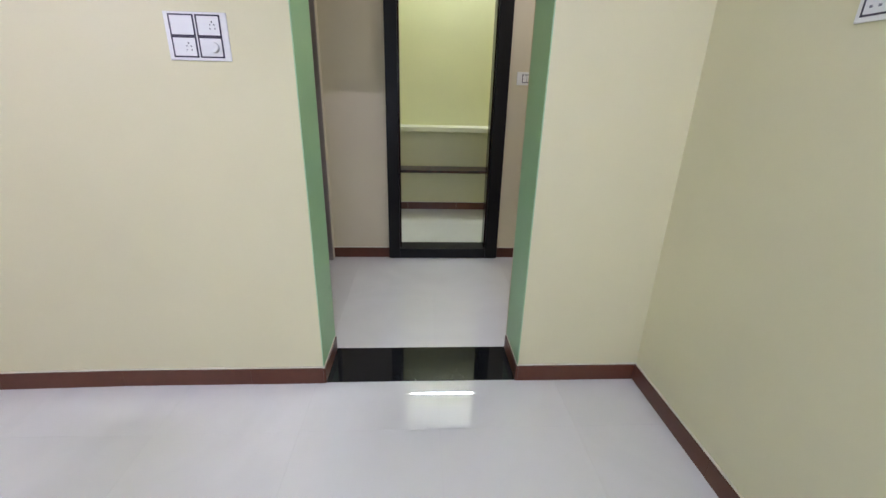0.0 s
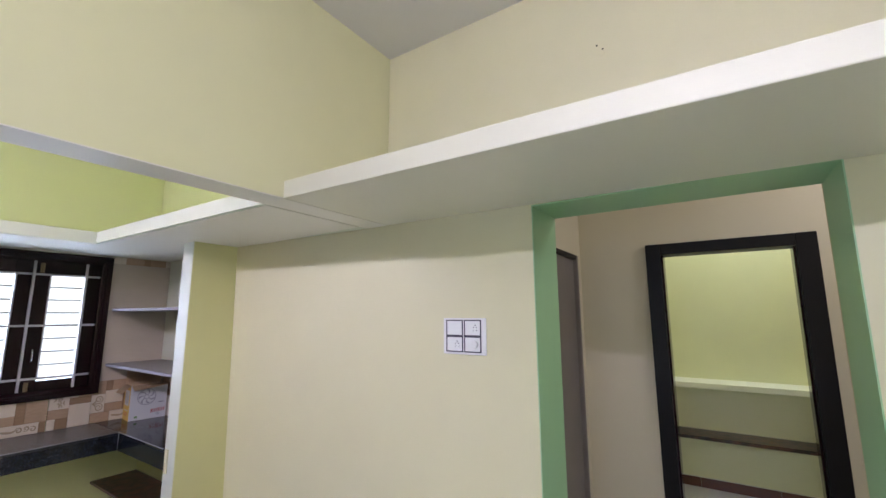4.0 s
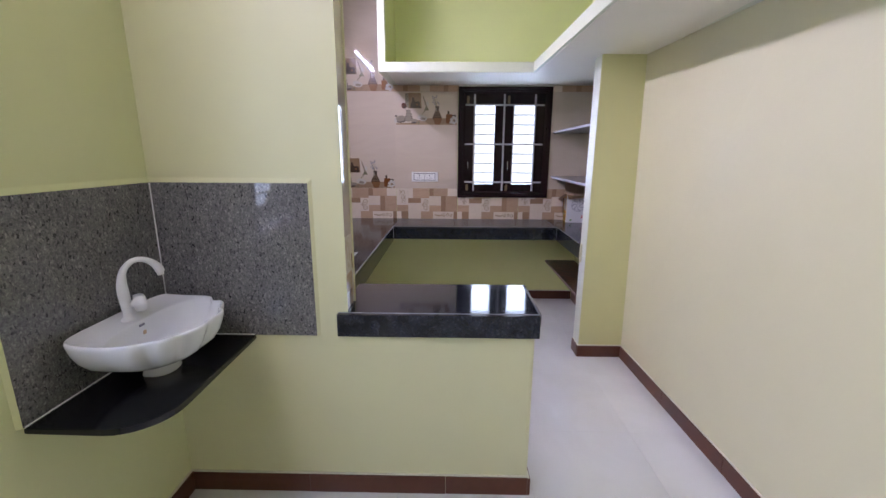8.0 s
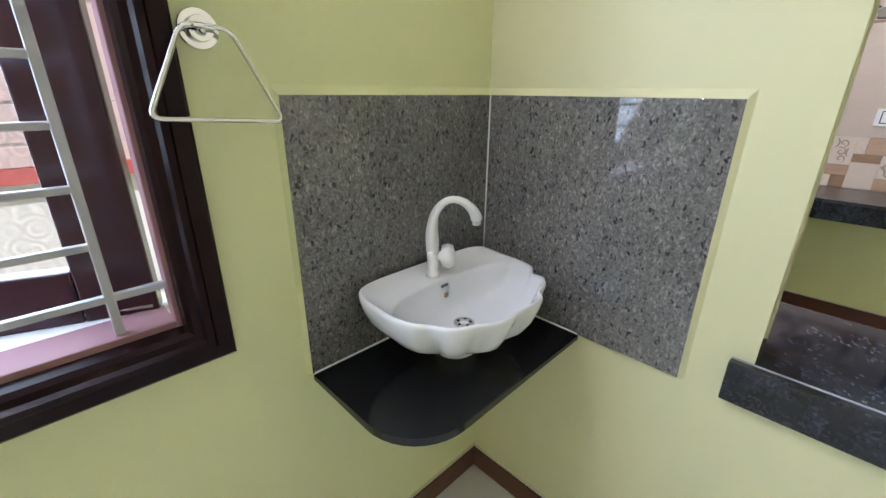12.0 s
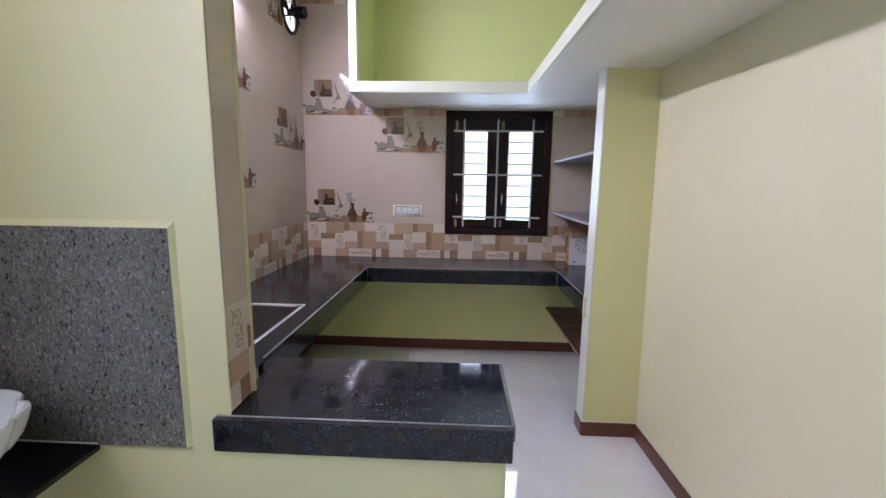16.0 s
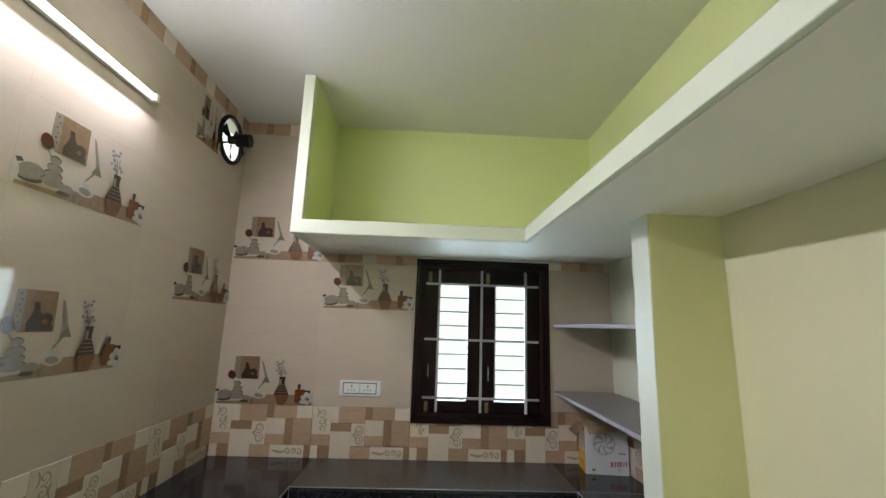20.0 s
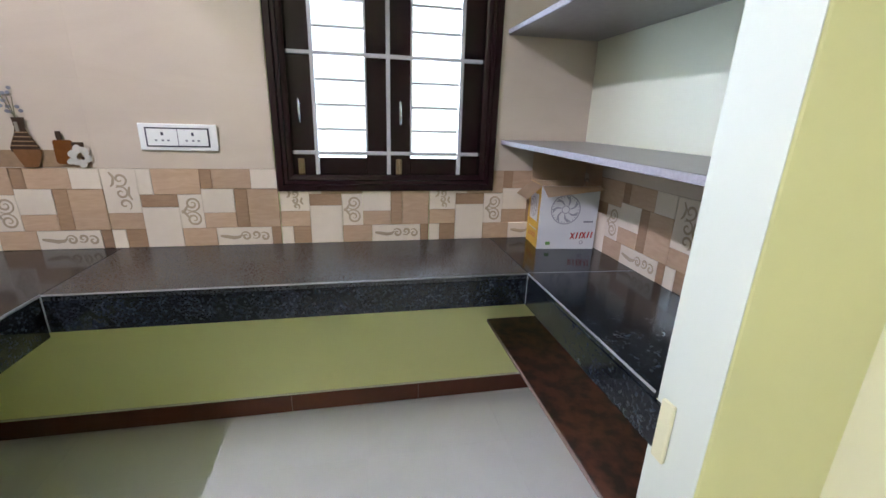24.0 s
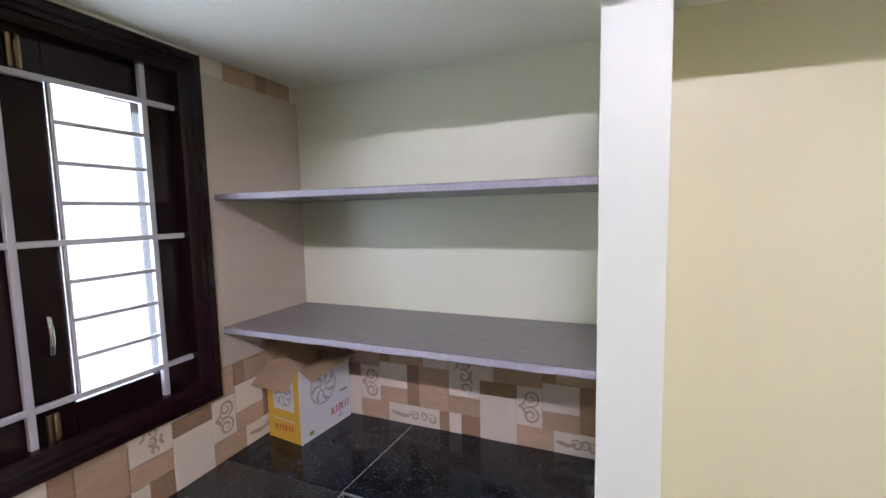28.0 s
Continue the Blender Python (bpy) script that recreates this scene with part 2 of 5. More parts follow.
for a_, b_ in ((gpos, gmap.inputs["Vector"]), (gmap.outputs["Vector"], gwarp.inputs["Vector"]), (gwarp.outputs["Color"], gpush.inputs[0]), (gmap.outputs["Vector"], gpush.inputs[2]), (gpush.outputs[0], gcell.inputs["Vector"]),
               (gcell.outputs["Color"], gsep.inputs["Color"]), (gsep.outputs["Red"], gr.inputs["Fac"]), (gpos, g1.inputs["Vector"]), (gpos, g2.inputs["Vector"]), (g1.outputs["Fac"], gm1.inputs["Value"]), (g2.outputs["Fac"], gm2.inputs["Value"]),
               (gm1.outputs["Result"], gmul.inputs[0]), (gm2.outputs["Result"], gmul.inputs[1]), (gmul.outputs[0], gh.inputs["Value"]), (gr.outputs["Color"], gh.inputs["Color"]), (gh.outputs["Color"], gn.nodes["Principled BSDF"].inputs["Base Color"])):
    gn.links.new(a_, b_)
gn.nodes["Principled BSDF"].inputs["Roughness"].default_value = 0.03
EBONY = mat("dark_wood", (0.014, 0.0045, 0.0065), rough=0.13, var=0.12, scale=25, spec=0.22)
STEEL = mat("steel", (0.62, 0.62, 0.62), rough=0.25, metal=1.0, var=0.04, scale=40)
CHROME = mat("chrome", (0.8, 0.8, 0.8), rough=0.06, metal=1.0)
PORC = mat("porcelain", (0.80, 0.81, 0.82), rough=0.08, var=0.01)
PLASTIC = mat("white_plastic", (0.80, 0.80, 0.79), rough=0.3, var=0.01)
GRILLE = mat("grille_enamel", (0.46, 0.45, 0.48), rough=0.35, var=0.03)
WTILE = marbled("wall_tile", (0.485, 0.405, 0.33), (0.57, 0.49, 0.405), 0.035, scale=1.6, rand=0.02)
# streaks that run along the tile
wt = WTILE.node_tree
wv = wt.nodes.new("ShaderNodeVectorMath")
wv.operation = "MULTIPLY"
wv.inputs[1].default_value = (1.0, 1.0, 3.2)
wt.links.new(wt.nodes["Geometry"].outputs["Position"], wv.inputs[0])
wt.links.new(wv.outputs[0], wt.nodes["Noise Texture"].inputs["Vector"])
BLACKP = speckled("polished_black_granite", (0.014, 0.016, 0.021), (0.044, 0.048, 0.057), (0.006, 0.006, 0.009), 230, 0.20, 0.07)
PSTONE = mat("purple_stone", (0.13, 0.115, 0.115), rough=0.28, var=0.3, scale=40, colour2=(0.22, 0.20, 0.205))
BSTONE = mat("brown_stone", (0.022, 0.016, 0.013), rough=0.30, var=0.3, scale=17, colour2=(0.105, 0.044, 0.027), sharp=0.10)


T_CREAM = marbled("cream_tile", (0.70, 0.62, 0.52), (0.64, 0.55, 0.45), 0.07, scale=9, rand=0.05)
T_BROWN = marbled("brown_tile", (0.38, 0.255, 0.165), (0.54, 0.39, 0.27), 0.05, scale=9, rand=0.10)
T_DARK = marbled("dark_tile", (0.26, 0.165, 0.10), (0.38, 0.25, 0.16), 0.05, scale=10, rand=0.10)
# slanting grain in the brown tiles
for grained in (T_BROWN, T_DARK):
    nt = grained.node_tree
    gv = nt.nodes.new("ShaderNodeMapping")
    gv.inputs["Rotation"].default_value = (0.45, 0.45, 0.0)
    gv.inputs["Scale"].default_value = (1.0, 1.0, 5.0)
    nt.links.new(nt.nodes["Geometry"].outputs["Position"], gv.inputs["Vector"])
    nt.links.new(gv.outputs["Vector"], nt.nodes["Noise Texture"].inputs["Vector"])
T_SCROLL = mat("scroll_relief", (0.41, 0.32, 0.22), rough=0.3, var=0.1)
INK = mat("black_line", (0.03, 0.025, 0.05), rough=0.4)
BRONZE = mat("bronze_fitting", (0.30, 0.22, 0.13), rough=0.4, metal=1.0, var=0.1)
IRON = mat("black_iron", (0.006, 0.005, 0.005), rough=0.4, var=0.1, spec=0.25)
CARD = mat("cardboard", (0.60, 0.43, 0.28), rough=0.85, var=0.08, scale=20)
CARD_W = mat("printed_white_card", (0.66, 0.66, 0.68), rough=0.45, var=0.03)
CARD_Y = mat("printed_yellow_card", (0.70, 0.42, 0.05), rough=0.45, var=0.05)
RED = mat("red_print", (0.55, 0.04, 0.04), rough=0.5)
GREY_P = mat("grey_print", (0.20, 0.20, 0.24), rough=0.5)
PALE_P = mat("pale_grey_print", (0.33, 0.33, 0.38), rough=0.5)
GREEN_P = mat("green_print", (0.14, 0.30, 0.08), rough=0.5)
MAROON = mat("maroon_wood", (0.046, 0.010, 0.018), rough=0.24, var=0.2, scale=25)
PINK = mat("pink_enamel", (0.36, 0.19, 0.215), rough=0.5, var=0.08)
PINKW = mat("pink_house_paint", (0.74, 0.57, 0.60), rough=0.5, var=0.05)
WHITEW = mat("white_house_paint", (0.90, 0.86, 0.88), rough=0.8, var=0.05)
REDW = mat("red_house_paint", (0.62, 0.13, 0.13), rough=0.6, var=0.08)
DOOR = mat("grey_door", (0.22, 0.19, 0.17), rough=0.5, var=0.08)
GLOWING = bpy.data.materials.new("lamp_tube")
GLOWING.use_nodes = True
GLOWING.node_tree.nodes["Principled BSDF"].inputs["Emission Color"].default_value = (1, 0.98, 0.95, 1)
GLOWING.node_tree.nodes["Principled BSDF"].inputs["Emission Strength"].default_value = 9.0
HAZE = bpy.data.materials.new("bright_sky")
HAZE.use_nodes = True
HAZE.node_tree.nodes["Principled BSDF"].inputs["Base Color"].default_value = (0, 0, 0, 1)
HAZE.node_tree.nodes["Principled BSDF"].inputs["Emission Color"].default_value = (0.96, 0.98, 1, 1)
HAZE.node_tree.nodes["Principled BSDF"].inputs["Emission Strength"].default_value = 1.9
HAZE2 = HAZE.copy()
HAZE2.name = "hazy_sky"
HAZE2.node_tree.nodes["Principled BSDF"].inputs["Emission Strength"].default_value = 0.75
MAHOGANY = mat("dark_mahogany", (0.016, 0.005, 0.006), rough=0.26, var=0.25, scale=25, spec=0.14)


def glass(name, rough, tint, clear):
    m = bpy.data.materials.new(name)
    m.use_nodes = True
    nt = m.node_tree
    nt.nodes.remove(nt.nodes["Principled BSDF"])
    tr = nt.nodes.new("ShaderNodeBsdfTransparent")
    tr.inputs["Color"].default_value = (*tint, 1)
    gl = nt.nodes.new("ShaderNodeBsdfGlossy")
    gl.inputs["Roughness"].default_value = rough
    mix = nt.nodes.new("ShaderNodeMixShader")
    mix.inputs["Fac"].default_value = clear
    nt.links.new(tr.outputs[0], mix.inputs[1])
    nt.links.new(gl.outputs[0], mix.inputs[2])
    nt.links.new(mix.outputs[0], nt.nodes["Material Output"].inputs["Surface"])
    return m


def patterned_glass():
    """Cast glass with a pattern of rings, clear enough to let the daylight through."""
    m = glass("patterned_glass", 0.4, (1.0, 0.97, 0.97), 0.03)
    nt = m.node_tree
    tr = [n for n in nt.nodes if n.type == "BSDF_TRANSPARENT"][0]
    pos = nt.nodes.new("ShaderNodeTexCoord").outputs["Object"]
    cell = nt.nodes.new("ShaderNodeTexVoronoi")
    cell.inputs["Scale"].default_value = 30
    wave = nt.nodes.new("ShaderNodeMath")
    wave.operation = "SINE"
    wide = nt.nodes.new("ShaderNodeMath")
    wide.operation = "MULTIPLY"
    wide.inputs[1].default_value = 22.0
    ramp = nt.nodes.new("ShaderNodeMapRange")
    ramp.inputs["From Min"].default_value, ramp.inputs["To Min"].default_value, ramp.inputs["To Max"].default_value = -1.0, 0.90, 1.0
    tint = nt.nodes.new("ShaderNodeCombineColor")
    nt.links.new(pos, cell.inputs["Vector"])
    nt.links.new(cell.outputs["Distance"], wide.inputs[0])
    nt.links.new(wide.outputs[0], wave.inputs[0])
    nt.links.new(wave.outputs[0], ramp.inputs["Value"])
    for ch in ("Red", "Green", "Blue"):
        nt.links.new(ramp.outputs["Result"], tint.inputs[ch])
    nt.links.new(tint.outputs["Color"], tr.inputs["Color"])
    return m


GLASS = glass("window_glass", 0.15, (0.95, 0.97, 0.97), 0.06)


# ---- helpers for meshes ----
def box(bm, x0, x1, y0, y1, z0, z1):
    vs = [bm.verts.new((x, y, z)) for x in (x0, x1) for y in (y0, y1) for z in (z0, z1)]
    for f in ((0, 1, 3, 2), (4, 6, 7, 5), (0, 4, 5, 1), (2, 3, 7, 6), (0, 2, 6, 4), (1, 5, 7, 3)):
        bm.faces.new([vs[i] for i in f])
    return vs


def finish(bm, name, material, parent=None, label="", smooth=False):
    bmesh.ops.recalc_face_normals(bm, faces=bm.faces)
    me = bpy.data.meshes.new(name)
    bm.to_mesh(me)
    bm.free()
    me.materials.append(material)
    if smooth:
        for p in me.polygons:
            p.use_smooth = True
    ob = new(name, me)
    if parent:
        ob.parent = parent
    if label:
        ob["label"] = label
    return ob


def part(name, bm, material, parent, label=""):
    return finish(bm, name, material, parent, label)


def boxes(name, list_, material, parent=None, label="", bevel=0.0):
    bm = bmesh.new()
    for b in list_:
        box(bm, *b)
    if bevel:
        bmesh.ops.bevel(bm, geom=list(bm.edges), offset=bevel, segments=2, profile=0.5, affect="EDGES")
    return finish(bm, name, material, parent, label)


def structure(name, list_, material, label, category, bevel=0.0):
    return tagged(boxes(name, list_, material, bevel=bevel), label, category, kind="structure")


def thing(name, label, category, at=(0, 0, 0), group=""):
    e = new(name)
    e.location = at
    e.empty_display_size = 0.05
    return tagged(e, label, category, group)



def tube(bm, pts, radii, seg=12, caps=True):
    """A round rod swept along points, with a radius at each."""
    pts = [Vector(p) for p in pts]
    radii = radii if isinstance(radii, (list, tuple)) else [radii] * len(pts)
    side = None
    rings = []
    for i, p in enumerate(pts):
        way = (pts[min(i + 1, len(pts) - 1)] - pts[max(i - 1, 0)]).normalized()
        if side is None:
            side = way.orthogonal().normalized()
        side = (side - way * side.dot(way)).normalized()
        up = way.cross(side)
        rings.append([bm.verts.new(p + radii[i] * (math.cos(a) * side + math.sin(a) * up)) for a in (2 * math.pi * k / seg for k in range(seg))])
    for r0, r1 in zip(rings, rings[1:]):
        for k in range(seg):
            bm.faces.new((r0[k], r0[(k + 1) % seg], r1[(k + 1) % seg], r1[k]))
    if caps:
        bm.faces.new(rings[0][::-1])
        bm.faces.new(rings[-1])


def glide(pts, n=5):
    """A smooth line through points (or numbers)."""
    pts = [Vector(p) if isinstance(p, tuple) else p for p in pts]
    out = []
    for k in range(len(pts) - 1):
        a, b, c, d = pts[max(k - 1, 0)], pts[k], pts[k + 1], pts[min(k + 2, len(pts) - 1)]
        for j in range(n):
            u = j / n
            out.append((b * 2 + (c - a) * u + (a * 2 - b * 5 + c * 4 - d) * u ** 2 + (b * 3 - a - c * 3 + d) * u ** 3) * 0.5)
    return out + [pts[-1]]


def rod(name, pts, radii, material, parent, seg=12, label=""):
    bm = bmesh.new()
    tube(bm, pts, radii, seg)
    return finish(bm, name, material, parent, label, smooth=True)


def bar(name, x0, x1, y0, y1, z0, z1, material, parent, label="", bevel=0.003):
    return boxes(name, [(x0, x1, y0, y1, z0, z1)], material, parent, label, bevel)


def disc(name, centre, normal, r, depth, material, parent, seg=28, label="", hole=0.0):
    """A round plate or ring that faces along normal."""
    n = Vector(normal).normalized()
    a = n.orthogonal().normalized()
    b = n.cross(a)
    c = Vector(centre)
    bm = bmesh.new()
    prof = [(r, 0), (r, depth * 0.8), (r * 0.96, depth)] + ([(hole, depth), (hole, 0)] if hole else [])
    rings = [[bm.verts.new(c + q * (math.cos(t) * a + math.sin(t) * b) + h * n) for t in (2 * math.pi * k / seg for k in range(seg))] for q, h in prof]
    for r0, r1 in zip(rings, rings[1:] + (rings[:1] if hole else [])):
        for k in range(seg):
            bm.faces.new((r0[k], r0[(k + 1) % seg], r1[(k + 1) % seg], r1[k]))
    if not hole:
        bm.faces.new(rings[0][::-1])
        bm.faces.new(rings[-1])
    return finish(bm, name, material, parent, label)


def mitred(parent, material, place, a0, a1, b0, b1, profile):
    """Four moulded members round an opening, mitred at the corners; profile: (inset, height) round the section."""
    corner = [(a0, b0, 1, 1), (a1, b0, -1, 1), (a1, b1, -1, -1), (a0, b1, 1, -1)]
    for k, name in enumerate(("frame_sill", "frame_side", "frame_head", "frame_side")):
        bm = bmesh.new()
        ends = [[bm.verts.new(place(a + sa * i, b + sb * i, d)) for i, d in profile] for a, b, sa, sb in (corner[k], corner[(k + 1) % 4])]
        n = len(profile)
        for i in range(n):
            bm.faces.new((ends[0][i], ends[0][(i + 1) % n], ends[1][(i + 1) % n], ends[1][i]))
        bm.faces.new(ends[0])
        bm.faces.new(ends[1][::-1])
        part(name, bm, material, parent)


def wall_frame(origin, u):
    """Axes on a wall: u to the right as one faces it, z up, and the normal out of it."""
    u, v = Vector(u), Vector((0, 0, 1))
    n = u.cross(v)
    m = Matrix((u, v, n)).transposed().to_4x4()
    m.translation = Vector(origin)
    return m



# ---- large structure ----
XK, XS, XE = -3.679, -1.13, 1.262   # kitchen window wall behind its tiles, sink wall, east wall
XU = -3.712                         # the same wall under the counter
YL, YR = -0.635, 1.815               # left and right walls of both rooms
YN, YB = 1.868, 1.782                # wall behind the niche shelves, and the same wall under the counter
FIN0, FIN1, FINY = -2.566, -2.438, 1.471   # narrow wall beside the niche
H, LT, HK, HC = 2.10, 2.174, 2.995, 3.06   # loft underside and top, kitchen ceiling, dining ceiling
T = 0.20
XJ = -1.272                         # kitchen side of the partition
FX, FZ, FR = -3.45, 2.76, 0.135     # exhaust fan opening
WX0, WX1, WZ0, WZ1 = -0.297, 0.76, 0.962, 2.03   # dining window opening
KY0, KY1, KZ0, KZ1 = 0.62, 1.41, 1.10, 2.040     # kitchen window opening


def round_hole_wall(bm, x0, x1, y0, y1, z0, z1, cx, cz, r, splay=0.0, seg=32):
    """A block of wall along x with a round hole through it."""
    corner = [(x1, z1), (x0, z1), (x0, z0), (x1, z0)]
    for y in (y0, y1):
        rr = r + (splay if y == y0 else 0.0)
        ring = [bm.verts.new((cx + rr * math.cos(a), y, cz + rr * math.sin(a))) for a in (2 * math.pi * (k + 0.5) / seg for k in range(seg))]
        cv = [bm.verts.new((x, y, z)) for x, z in corner]
        q = seg // 4
        for i in range(4):
            for k in range(i * q, (i + 1) * q - 1):
                bm.faces.new((ring[k], ring[k + 1], cv[i]))
            bm.faces.new((ring[(i + 1) * q - 1], ring[((i + 1) * q) % seg], cv[(i + 1) % 4], cv[i]))
        if y == y0:
            first = ring
    for k in range(seg):
        bm.faces.new((first[k], first[(k + 1) % seg], ring[(k + 1) % seg], ring[k]))


bm = bmesh.new()
OX0 = -0.363                        # the masonry opening is wider than the frame
for b in ((XJ, OX0, YL - T, YL, 0, HC), (OX0, WX1, YL - T, YL, 0, WZ0), (OX0, WX1, YL - T, YL, WZ1, HC), (WX1, XE + T, YL - T, YL, 0, HC)):
    box(bm, *b)
tagged(finish(bm, "wall_left_dining", PAINT3), "pale lime green painted wall with a window", "wall", kind="structure")
bm = bmesh.new()
for b in ((XK - T, XJ, YL - T, YL, 0, 2.5), (-3.2, XJ, YL - T, YL, 2.5, HC)):
    box(bm, *b)
tagged(finish(bm, "wall_left_kitchen", LIME), "kitchen wall with a round fan opening", "wall", kind="structure")
# wall made thin, splayed and white here only to brighten the fan opening
bm = bmesh.new()
round_hole_wall(bm, XK - T, -3.2, YL - 0.06, YL, 2.5, HC, FX, FZ, FR, 0.13)
tagged(finish(bm, "wall_fan_panel", WHITE), "wall thinned and whitened so the round fan opening looks bright", "wall", kind="structure")
structure("wall_right", [(XJ, -0.322, YR, YR + 0.28, 0, HC), (0.648, XE + T, YR, YR + 0.28, 0, HC), (-0.322, 0.648, YR, YR + 0.28, 2.088, HC)], PAINT, "pale lime-yellow painted wall with a doorway", "wall")
bm = bmesh.new()
vs = box(bm, FIN1 - 0.01, XJ, YR, YR + 0.28, 0, LT)
# this stretch of wall leans in a little towards the narrow wall
vs[0].co.y, vs[1].co.y = 1.787, 1.752
tagged(finish(bm, "wall_right_kitchen", PAINT), "pale lime-yellow painted wall beside the kitchen aisle", "wall", kind="structure")
structure("wall_niche", [(XK - T, FIN1 - 0.011, YN, YR + 0.28, 0, LT)], PALE2, "pale off-white painted wall behind the shelves", "wall")
structure("wall_right_above_loft", [(XK - T, XJ, 1.757, YR + 0.28, LT, HC)], LIME, "lime green painted wall above the loft", "wall")
structure("wall_under_counter", [(XK - T, XU, YL, YN, 0, 0.8), (XU, XJ, YL, YL + 0.004, 0.0, 0.8)], LOWP, "lime-yellow painted wall under the counter", "wall")
structure("wall_under_shelf", [(XU, FIN0 - 0.001, YB, YN - 0.001, 0.0, 0.8)], LOWP, "lime-yellow painted wall under the counter", "wall")
structure("wall_kitchen_window", [(XK - T, XK, YL, KY0, 0.8, HC), (XK - T, XK, KY1, YN, 0.8, HC), (XK - T, XK, KY0, KY1, 0.8, KZ0), (XK - T, XK, KY0, KY1, KZ1, HC)], LIME,
          "lime green painted kitchen wall with a window", "wall")
bm = bmesh.new()
edge = [(YL, 0), (0.858, 0), (0.858, 0.752), (0.087, 0.752), (0.087, H + 0.004), (YR, H + 0.004), (YR, HC), (YL, HC)]
near = [bm.verts.new((XS, y, z)) for y, z in edge]
far = [bm.verts.new((XJ, y, z)) for y, z in edge]
bm.faces.new(near)
bm.faces.new(far[::-1])
for k in range(8):
    bm.faces.new((near[k], far[k], far[(k + 1) % 8], near[(k + 1) % 8]))
bmesh.ops.bevel(bm, geom=[e for e in bm.edges if {round(v.co.y, 3) for v in e.verts} in ({0.087}, {0.858}) and e.verts[0].co.x == e.verts[1].co.x], offset=0.014, segments=4, profile=0.5, affect="EDGES")
tagged(finish(bm, "wall_partition", PAINT2), "pale green-yellow painted wall around the pass-through", "wall", kind="structure")
structure("beam_underside", [(XJ, XS - 0.001, 0.112, YR - 0.001, H, H + 0.0038)], OFFWHITE, "cream painted underside of the beam", "beam")
structure("wall_fin", [(FIN0, FIN1, FINY, YN, 0, H)], YELLOW, "narrow painted wall beside the kitchen shelves", "wall", bevel=0.006)
structure("fin_edge", [(FIN0 + 0.0005, FIN1 - 0.0005, FINY - 0.003, FINY - 0.0002, 0.088, H)], PALE, "pale off-white painted wall edge", "wall", bevel=0.001)
structure("wall_east", [(XE, XE + T, YL - T, YR, 0, HC)], PAINT, "pale lime-yellow painted wall", "wall")
floor = structure("floor", [(XK - T, XE + T, YL - T, YR + 0.28, -0.12, -0.004), (-0.8, 2.0, YR + 0.28, 5.4, -0.12, -0.004)], GROUT, "pale glossy marbled floor tiles with fine joints", "floor")
structure("ceiling_dining", [(XS, XE + T, YL - T, YR + 0.28, HC, HC + 0.15)], WHITE, "white painted ceiling", "ceiling")
structure("ceiling_kitchen", [(XK - T, XJ, YL - T, YR + 0.28, HK, HC + 0.15)], WHITE, "white painted kitchen ceiling", "ceiling")
structure("ceiling_hall", [(-0.8, 2.0, YR + 0.28, 5.4, HC, HC + 0.15)], WHITE, "white painted hall ceiling", "ceiling")


def loft_edge(x):
    """The loft's front edge runs slightly askew to the wall."""
    return 1.152 + 0.0185 * (x + 3.057)


def prism(name, outline, z0, z1, material, label, category, bevel=0.0, fall=0.0):
    """A slab of this outline; fall: how much it drops per metre to the east of the partition."""
    bm = bmesh.new()
    lo, hi = ([bm.verts.new((x, y, z - fall * (x - XS))) for x, y in outline] for z in (z0, z1))
    bm.faces.new(lo[::-1])
    bm.faces.new(hi)
    for k in range(len(outline)):
        n = (k + 1) % len(outline)
        bm.faces.new((lo[k], lo[n], hi[n], hi[k]))
    if bevel:
        bmesh.ops.bevel(bm, geom=list(bm.edges), offset=bevel, segments=2, profile=0.5, affect="EDGES")
    tagged(finish(bm, name, material), label, category, kind="structure")


prism("loft_dining", [(XS, 1.182), (XE, 1.182), (XE, YR), (XS, YR)], H, LT, CREAM, "cream painted concrete loft slab over the doorway", "loft", 0.004, 0.0105)
prism("loft_kitchen", [(XK, -0.02), (-3.057, -0.02), (-3.057, loft_edge(-3.057)), (XJ, loft_edge(XJ)), (XJ, YR), (FIN1, YR), (FIN1, YN), (XK, YN)], H, LT, MINT, "pale mint painted L-shaped concrete loft slab", "loft", 0.004)
structure("loft_upright", [(XK, -3.057, -0.07, -0.012, H, HK)], MINT, "pale mint painted upright closing the loft's end", "loft", bevel=0.004)
# paler sheet under the slab: light bounced up from below, put into the colour
prism("loft_underside", [(XK + 0.001, 0.0), (-3.075, 0.0), (-3.075, loft_edge(-3.057) + 0.018), (XJ - 0.001, loft_edge(XJ) + 0.018), (XJ - 0.001, 1.75), (FIN1, 1.785), (FIN1, YN - 0.001), (XK + 0.001, YN - 0.001)], H - 0.003, H - 0.0002, OFFWHITE, "loft underside, lightened to stand for light from below", "loft")
# lime paint inside the loft
structure("loft_paint", [(XK, -3.095, -0.012, -0.009, LT, HK), (XK, -3.08, -0.012, 1.16, LT, LT + 0.003), (XK, XJ, 1.20, YR, LT, LT + 0.003)], LIME, "lime green painted loft inside", "loft")
# hall and the room beyond
structure("wall_hall_back", [(-0.8, -0.06, 3.50, 3.62, 0, HC), (0.785, 2.0, 3.50, 3.62, 0, HC), (-0.06, 0.785, 3.50, 3.62, 2.09, HC)], HALLP, "beige painted hall wall with a doorway", "wall")
structure("wall_hall_left", [(-0.79, -0.59, YR + 0.28, 2.80, 0, HC), (-0.79, -0.59, 2.80, 3.44, 2.08, HC), (-0.79, -0.59, 3.44, 3.50, 0, HC)], HALLP, "beige painted hall wall with a door", "wall")
